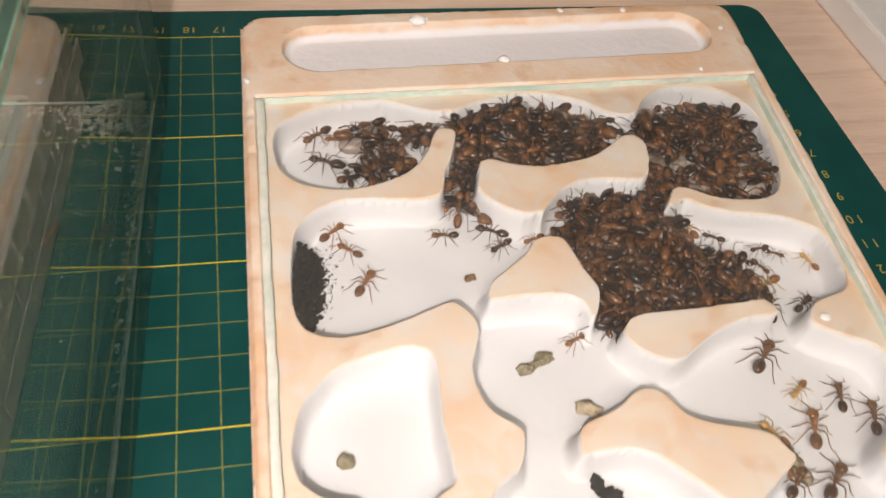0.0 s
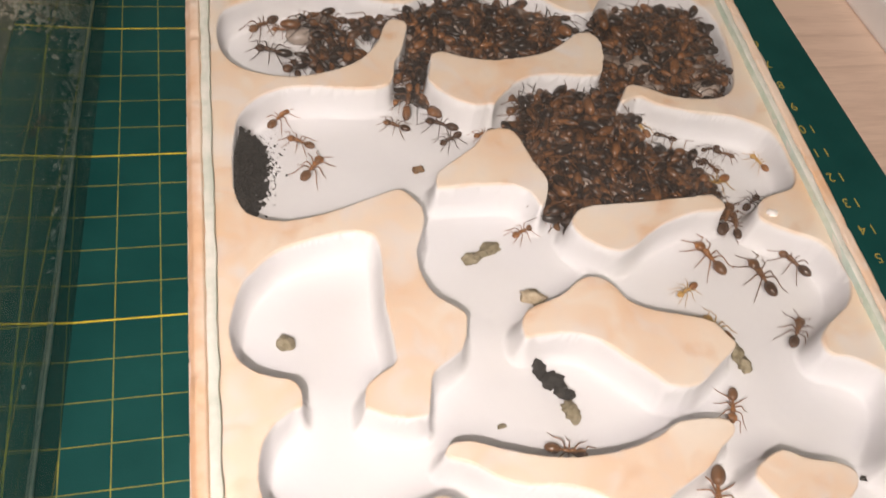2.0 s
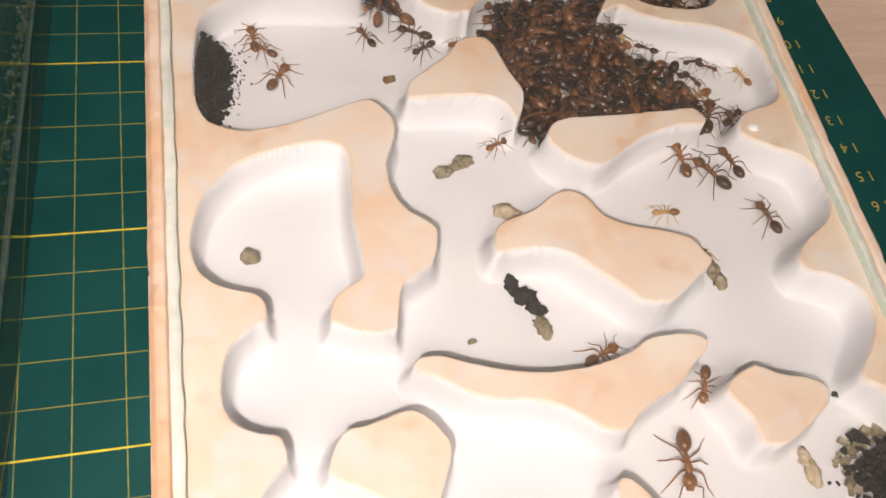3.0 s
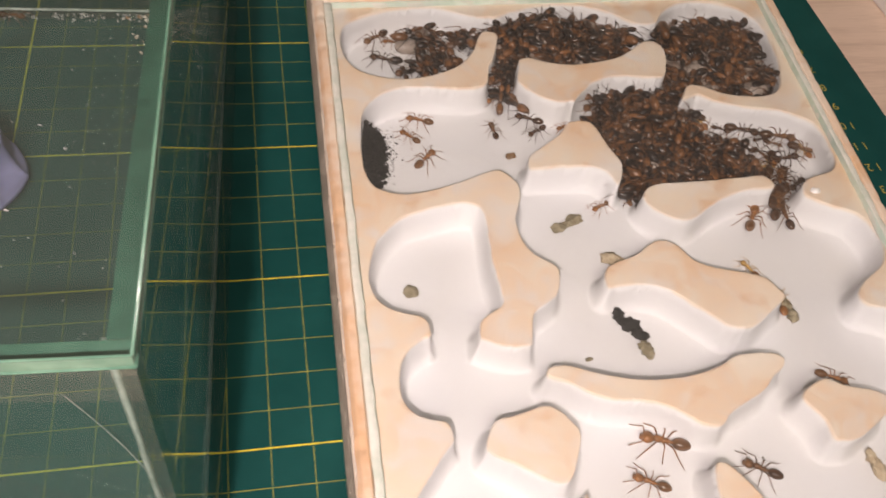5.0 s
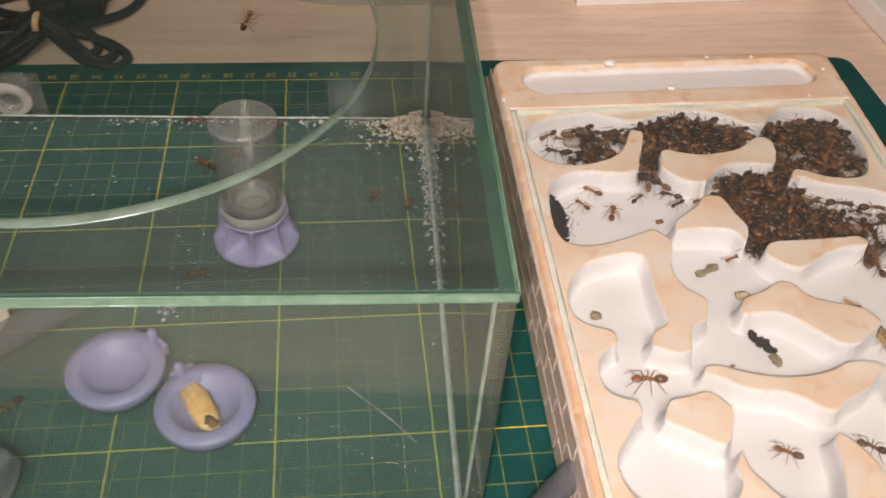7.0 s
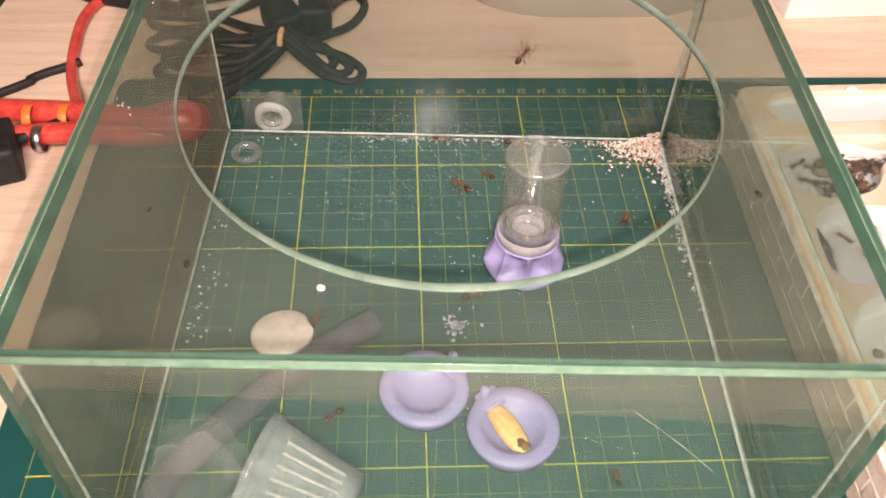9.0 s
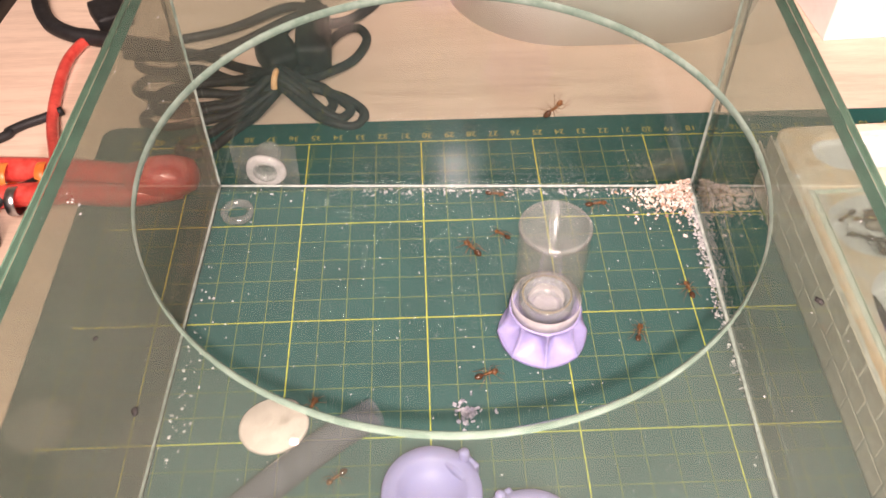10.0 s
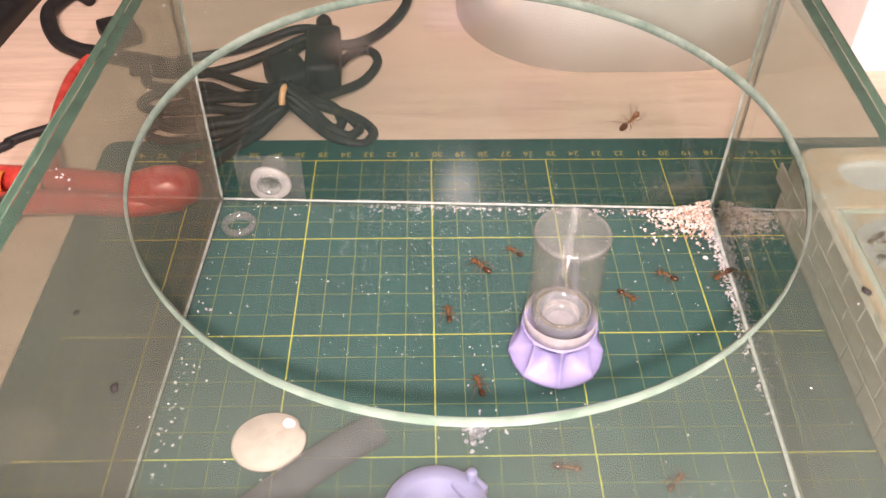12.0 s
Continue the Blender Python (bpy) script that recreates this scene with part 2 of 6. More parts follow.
M_BACK = pane_material("back_glass", (0.93, 0.955, 0.94), 0.004, (0.62, 0.60, 0.55), 70, 0.10, 0.12)
M_LID = pane_material("dusty_lid_glass", (0.90, 0.94, 0.92), 0.08, (0.26, 0.28, 0.24), 22, least=0.4)
# Scuffs and smears, with the torch's veiling glare painted into the same film.
M_FLOOR_GLASS = pane_material("scuffed_veiled_floor_glass", (0.92, 0.965, 0.96), 0.062, (0.46, 0.56, 0.53), 9, 0.11, 0.004, least=0.55)
M_COVER_EDGE = surface("pale_green_glass_edge", (0.50, 0.64, 0.54), (0.68, 0.76, 0.68), 150, 0.3, 0.1, coat=0.3)
M_SEAL = surface("greenish_sealant", (0.56, 0.61, 0.53), (0.72, 0.72, 0.65), 120, 0.5, 0.3)
M_COVER = pane_material("cover_glass", (0.97, 0.985, 0.975), 0.03, (0.74, 0.73, 0.69), 90)
M_EDGE = surface("green_glass_edge", (0.012, 0.055, 0.040), (0.05, 0.13, 0.095), 120, 0.15, 0.05, coat=0.4, wide=0.25)
M_EDGE_MID = surface("sea_green_glass_edge", (0.030, 0.10, 0.072), (0.085, 0.18, 0.135), 110, 0.15, 0.05, coat=0.4, wide=0.25)
M_COLLAR = pane_material("hazy_plastic", (0.92, 0.92, 0.91), 0.55, (0.86, 0.82, 0.81), 120, 0.1, 0.06, 0.3)
M_BASE_GLASS = pane_material("thick_glass_base", (0.90, 0.92, 0.91), 0.12, (0.72, 0.72, 0.70), 120, 0.06, 0.06, 0.3)
M_LID_EDGE = surface("pale_sea_green_glass_edge", (0.075, 0.175, 0.122), (0.16, 0.285, 0.205), 110, 0.2, 0.05, coat=0.4, wide=0.25)
M_EDGE_PALE = surface("pale_glass_edge", (0.11, 0.165, 0.13), (0.19, 0.25, 0.21), 150, 0.25, 0.1, coat=0.4)
M_SILICONE = surface("clear_silicone", (0.20, 0.25, 0.22), (0.38, 0.43, 0.39), 300, 0.4, 0.3)
M_SILICONE_PALE = surface("milky_silicone", (0.30, 0.36, 0.33), (0.52, 0.57, 0.53), 300, 0.4, 0.3)
M_VIAL = pane_material("vial_glass", (0.91, 0.915, 0.89), 0.065, (0.70, 0.69, 0.65), 80, 0.06, 0.014, 0.2)
M_WATER = pane_material("water", (0.93, 0.95, 0.96), 0.03, (0.8, 0.8, 0.8), 80)
M_LAVENDER = surface("lavender_print", (0.28, 0.26, 0.48), (0.325, 0.305, 0.53), 500, 0.45, 0.1, sss=0.1, wide=0.3)
M_CLEAR = pane_material("clear_plastic", (0.92, 0.94, 0.93), 0.38, (0.82, 0.82, 0.80), 200, 0.1, 0.06)
M_MILKY = pane_material("milky_plastic", (0.86, 0.88, 0.90), 0.17, (0.48, 0.48, 0.53), 150, 0.12)
M_CUP = pane_material("translucent_cup", (0.88, 0.90, 0.91), 0.34, (0.66, 0.70, 0.74), 150, 0.1, 0.05, 0.4)
M_HOSE = pane_material("smoky_hose", (0.60, 0.63, 0.66), 0.27, (0.32, 0.32, 0.37), 100, 0.08, 0.08)
M_COTTON = surface("cotton", (0.80, 0.77, 0.74), (0.90, 0.88, 0.86), 700, 0.95, 0.8)
M_SHELL = surface("white_wafer", (0.58, 0.475, 0.42), (0.72, 0.60, 0.54), 300, 0.7, 0.2)
M_FOOD = surface("orange_food", (0.80, 0.42, 0.14), (0.90, 0.64, 0.32), 350, 0.35, 0.3, sss=0.2)
M_BROWN = surface("brown_bit", (0.10, 0.05, 0.02), (0.30, 0.17, 0.07), 600, 0.6, 0.4)
M_OLIVE = surface("grey_husk", (0.16, 0.13, 0.07), (0.36, 0.31, 0.21), 700, 0.7, 0.6)
M_TAN = surface("tan_husk", (0.40, 0.31, 0.20), (0.55, 0.46, 0.33), 700, 0.7, 0.5)
M_BLACK = surface("charcoal_bits", (0.006, 0.006, 0.0055), (0.026, 0.024, 0.021), 900, 0.8, 0.6)
M_FLAKE = surface("grey_flakes", (0.22, 0.22, 0.27), (0.48, 0.47, 0.52), 500, 0.6, 0.4, island=True)
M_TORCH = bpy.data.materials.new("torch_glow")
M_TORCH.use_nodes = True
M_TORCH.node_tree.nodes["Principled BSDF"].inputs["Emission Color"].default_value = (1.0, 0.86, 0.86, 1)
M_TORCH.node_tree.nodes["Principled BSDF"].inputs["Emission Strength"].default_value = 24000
M_CRUMB = surface("pale_crumbs", (0.28, 0.29, 0.29), (0.60, 0.59, 0.58), 500, 0.7, 0.4, island=True)
M_HUSK = surface("pink_husks", (0.33, 0.17, 0.085), (0.82, 0.74, 0.68), 400, 0.7, 0.4, island=True, wide=0.26, mid=0.44)
M_CABLE = surface("black_cable", (0.007, 0.007, 0.008), (0.018, 0.018, 0.02), 250, 0.6, 0.2)
M_RED = surface("red_plastic", (0.50, 0.03, 0.025), (0.70, 0.09, 0.07), 120, 0.3, 0.05, coat=0.3)
M_ORANGE = surface("orange_plastic", (0.75, 0.16, 0.03), (0.82, 0.25, 0.06), 120, 0.35, 0.05)
M_STEEL = surface("steel", (0.35, 0.35, 0.37), (0.55, 0.55, 0.57), 200, 0.3, 0.1, metal=1.0)
M_WHITE = surface("white_plastic", (0.78, 0.77, 0.75), (0.84, 0.83, 0.81), 30, 0.4, 0.05)
M_PAPER = surface("white_paper", (0.80, 0.78, 0.76), (0.87, 0.85, 0.83), 40, 0.8, 0.1)
M_WALL = surface("room_paint", (0.55, 0.50, 0.44), (0.62, 0.57, 0.50), 2, 0.8, 0.1)
M_TIE = surface("orange_tie", (0.80, 0.40, 0.16), (0.90, 0.58, 0.33), 400, 0.5, 0.1)
M_SKIN = {
    "amber": surface("amber_cuticle", (0.13, 0.05, 0.013), (0.31, 0.125, 0.034), 500, 0.28, 0.1, coat=0.3),
    "brown": surface("brown_cuticle", (0.065, 0.028, 0.010), (0.18, 0.076, 0.024), 500, 0.28, 0.1, coat=0.3),
    "dark": surface("dark_cuticle", (0.026, 0.012, 0.006), (0.080, 0.034, 0.014), 500, 0.25, 0.1, coat=0.3),
    "pale": surface("pale_cuticle", (0.34, 0.20, 0.05), (0.55, 0.33, 0.10), 500, 0.3, 0.1, coat=0.3),
}
M_SWARM = surface("crowded_cuticle", (0.012, 0.005, 0.003), (0.20, 0.082, 0.028), 260, 0.35, 0.1, coat=0.15, island=True, wide=0.30, mid=0.72)
M_BROOD = surface("greyish_brood", (0.17, 0.125, 0.10), (0.36, 0.30, 0.26), 300, 0.35, 0.1, island=True, wide=0.3)


# ---- mesh helpers ----
def mesh_from(name, verts, faces, mats, index=None, smooth=True):
    me = bpy.data.meshes.new(name)
    me.from_pydata((np.asarray(verts, float) * CM).tolist(), [], faces)
    for m in mats if isinstance(mats, (list, tuple)) else (mats,):
        me.materials.append(m)
    if index is not None:
        me.polygons.foreach_set("material_index", index)
    me.polygons.foreach_set("use_smooth", [smooth] * len(me.polygons))
    me.update()
    return me


def part(name, bm, material, parent=None, label="", smooth=True, m=None):
    """Links a bmesh, drawn in centimetres, as one mesh object under a thing or a part."""
    bmesh.ops.scale(bm, vec=(CM, CM, CM), verts=bm.verts)
    me = bpy.data.meshes.new(name)
    bm.to_mesh(me)
    bm.free()
    for k in material if isinstance(material, (list, tuple)) else (material,):
        me.materials.append(k)
    me.polygons.foreach_set("use_smooth", [smooth] * len(me.polygons))
    return put(name, me, parent, label, m)


def put(name, me, parent=None, label="", m=None):
    ob = new(name, me)
    if parent is not None:
        ob.parent = parent
    if m is not None:
        ob.matrix_basis = m
    if label:
        tagged(ob, label)
    return ob


def thing(name, label, category, m=None, group="", kind="", data=None):
    ob = new(name, data)
    if m is not None:
        ob.matrix_basis = m
    return tagged(ob, label, category, group, kind)


def box_bm(x0, x1, y0, y1, z0, z1, bevel=0.0, seg=2):
    bm = bmesh.new()
    bmesh.ops.create_cube(bm, size=1)
    bmesh.ops.scale(bm, vec=(x1 - x0, y1 - y0, z1 - z0), verts=bm.verts)
    bmesh.ops.translate(bm, vec=((x0 + x1) / 2, (y0 + y1) / 2, (z0 + z1) / 2), verts=bm.verts)
    if bevel:
        bmesh.ops.bevel(bm, geom=bm.edges[:], offset=bevel, segments=seg, profile=0.6, affect="EDGES")
    return bm


def spin_bm(profile, n=40, wave=None, close=True):
    """A body of revolution about z from (radius, height) pairs; wave(angle, k) scales the radius."""
    bm = bmesh.new()
    rings = []
    for k, (r, z) in enumerate(profile):
        ring = []
        for i in range(n):
            a = 2 * math.pi * i / n
            q = r * (wave(a, k) if wave else 1)
            ring.append(bm.verts.new((q * math.cos(a), q * math.sin(a), z)))
        rings.append(ring)
    for p, q in zip(rings, rings[1:]):
        for i in range(n):
            bm.faces.new((p[i], p[(i + 1) % n], q[(i + 1) % n], q[i]))
    if close:
        bm.faces.new(rings[0][::-1])
        bm.faces.new(rings[-1])
    return bm


def tube_data(points, radii, n=8):
    """Vertices and faces of a round tube along points, with a radius at each."""
    pts = np.asarray(points, float)
    radii = np.broadcast_to(np.asarray(radii, float), (len(pts),))
    way = np.gradient(pts, axis=0)
    way /= np.linalg.norm(way, axis=1)[:, None] + 1e-9
    side = np.cross(way[0], (0.31, 0.2, 0.93))
    verts, faces = [], []
    for k, p in enumerate(pts):
        side = side - way[k] * (side @ way[k])
        side /= np.linalg.norm(side) + 1e-9
        up = np.cross(way[k], side)
        for i in range(n):
            a = 2 * math.pi * i / n
            verts.append(p + radii[k] * (math.cos(a) * side + math.sin(a) * up))
    for k in range(len(pts) - 1):
        for i in range(n):
            a, b = k * n + i, k * n + (i + 1) % n
            faces.append((a, b, b + n, a + n))
    faces.append(tuple(range(n))[::-1])
    faces.append(tuple((len(pts) - 1) * n + i for i in range(n)))
    return verts, faces


def spline(points, steps=8):
    """A smooth curve through points."""
    p = np.asarray(points, float)
    p = np.vstack([2 * p[0] - p[1], p, 2 * p[-1] - p[-2]])
    out = []
    for i in range(1, len(p) - 2):
        for s in range(steps):
            t = s / steps
            out.append(0.5 * (2 * p[i] + (p[i + 1] - p[i - 1]) * t + (2 * p[i - 1] - 5 * p[i] + 4 * p[i + 1] - p[i + 2]) * t * t
                              + (3 * p[i] - p[i - 1] - 3 * p[i + 1] + p[i + 2]) * t ** 3))
    out.append(p[-2])
    return np.array(out)


def tube(name, points, radius, material, parent=None, label="", n=10, steps=8):
    v, f = tube_data(spline(points, steps), radius, n)
    return put(name, mesh_from(name, v, f, material), parent, label)


def blob_data(rx, ry, rz, seg=10, rings=7, centre=(0, 0, 0), taper=0.0, lump=0.0):
    """An egg-shaped body; taper narrows its +x end, lump roughens it."""
    verts, faces = [], []
    for j in range(rings + 1):
        v = math.pi * j / rings
        for i in range(seg):
            u = 2 * math.pi * i / seg
            x, y, z = -math.cos(v), math.sin(v) * math.cos(u), math.sin(v) * math.sin(u)
            k = 1 - taper * (x + 1) / 2
            g = 1 + lump * noise.noise(Vector((x * 2.3 + rx * 7, y * 2.3 + ry * 5, z * 2.3)))
            verts.append((centre[0] + rx * x * g, centre[1] + ry * y * k * g, centre[2] + rz * z * k * g))
    for j in range(rings):
        for i in range(seg):
            a, b = j * seg + i, j * seg + (i + 1) % seg
            faces.append((a, b, b + seg, a + seg))
    return verts, faces


def joined(pieces):
    verts, faces = [], []
    for v, f in pieces:
        o = len(verts)
        verts += [tuple(p) for p in v]
        faces += [tuple(i + o for i in q) for q in f]
    return verts, faces


# ---- room and desk ----
def structure(name, bm, material, label):
    return tagged(part(name, bm, material, smooth=False), label, kind="structure")


structure("floor", box_bm(-160, 160, -220, 140, -80, -75), M_WALL, "plain dim floor of the room")
structure("wall_north", box_bm(-160, 160, 140, 145, -75, 175), M_WALL, "plain painted room wall behind the desk")
structure("wall_south", box_bm(-160, 160, -225, -220, -75, 175), M_WALL, "plain painted room wall")
structure("wall_west", box_bm(-165, -160, -220, 140, -75, 175), M_WALL, "plain painted room wall")
structure("wall_east", box_bm(160, 165, -220, 140, -75, 175), M_WALL, "plain painted room wall")
structure("ceiling", box_bm(-160, 160, -220, 140, 175, 180), M_WALL, "plain painted ceiling")

desk = thing("desk", "pale oak laminate desk with a fine straight grain", "desk", at(0, 0, -0.3))
part("desktop", box_bm(-75, 75, -52, 48, -2.5, 0, 0.15), M_WOOD, desk, smooth=False)
for x in (-70, 66):
    for y in (-48, 42):
        part("leg", box_bm(x, x + 4, y, y + 4, -74.7, -2.5, 0.2), M_STEEL, desk, smooth=False)

# ---- cutting mat ----
cutting_mat = thing("cutting_mat", "worn green cutting mat with a yellow centimetre grid", "cutting mat")


def rounded_plate(x0, x1, y0, y1, z0, z1, r, n=6):
    bm = bmesh.new()
    ring = []
    for cx, cy, a0 in ((x1 - r, y1 - r, 0), (x0 + r, y1 - r, 90), (x0 + r, y0 + r, 180), (x1 - r, y0 + r, 270)):
        for i in range(n + 1):
            a = radians(a0 + 90 * i / n)
            ring.append(bm.verts.new((cx + r * math.cos(a), cy + r * math.sin(a), z1)))
    top = bm.faces.new(ring)
    down = bmesh.ops.extrude_face_region(bm, geom=[top])
    bmesh.ops.translate(bm, vec=(0, 0, z0 - z1), verts=[v for v in down["geom"] if isinstance(v, bmesh.types.BMVert)])
    bmesh.ops.recalc_face_normals(bm, faces=bm.faces[:])
    return bm


part("sheet", rounded_plate(-24.4, 24.1, -29.4, 1.5, -0.3, 0.0, 0.7), M_MAT, cutting_mat, smooth=False)


def numeral(text, x, y, turn, spaced=1.0):
    cu = bpy.data.curves.new("numeral", "FONT")
    cu.body, cu.size, cu.align_x, cu.align_y, cu.space_character = text, 0.48 * CM, "CENTER", "CENTER", spaced
    cu.materials.append(M_INK)
    ob = put("numeral", cu, cutting_mat, "", at(x, y, 0.006, 0, 0, turn))
    return ob


for k in range(0, 44):
    numeral(str(k), 20.28 - k, 0.42, 180)
for k in range(1, 28):
    numeral(str(k), 22.36, -k, 180, 1.5)

# ---- plaster ant nest ----
NX0, NX1, NY0, NY1, TOP, RIM, FLOOR_Z = 3.8, 19.6, -26.2, -3.1, 2.98, 3.2, 2.1


def rounded(corners, steps=4):
    """The corners of a closed outline, joined by a smooth curve."""
    p = np.array(corners, float)
    a, b, c, d = np.roll(p, 1, 0), p, np.roll(p, -1, 0), np.roll(p, -2, 0)
    out = [0.5 * (2 * b + (c - a) * t + (2 * a - 5 * b + 4 * c - d) * t * t + (3 * b - a - 3 * c + d) * t ** 3) for t in np.arange(steps) / steps]
    return np.stack(out, 1).reshape(-1, 2)


def from_outline(px, py, corners, r=0.0):
    """Signed distance (inside negative) to a polygon whose edge is moved out by r."""
    c = rounded(corners, 3) if len(corners) > 4 else np.array(corners, float)
    d2, inside = np.full(px.shape, 1e9), np.zeros(px.shape, bool)
    for (ax, ay), (bx, by) in zip(c, np.roll(c, -1, axis=0)):
        ex, ey, wx, wy = bx - ax, by - ay, px - ax, py - ay
        t = ((wx * ex + wy * ey) / (ex * ex + ey * ey)).clip(0, 1)
        d2 = np.minimum(d2, (wx - ex * t) ** 2 + (wy - ey * t) ** 2)
        cross = (ay > py) != (by > py)
        inside ^= cross & (px < (bx - ax) * (py - ay) / (by - ay + 1e-12) + ax)
    return np.where(inside, -1, 1) * np.sqrt(d2) - r


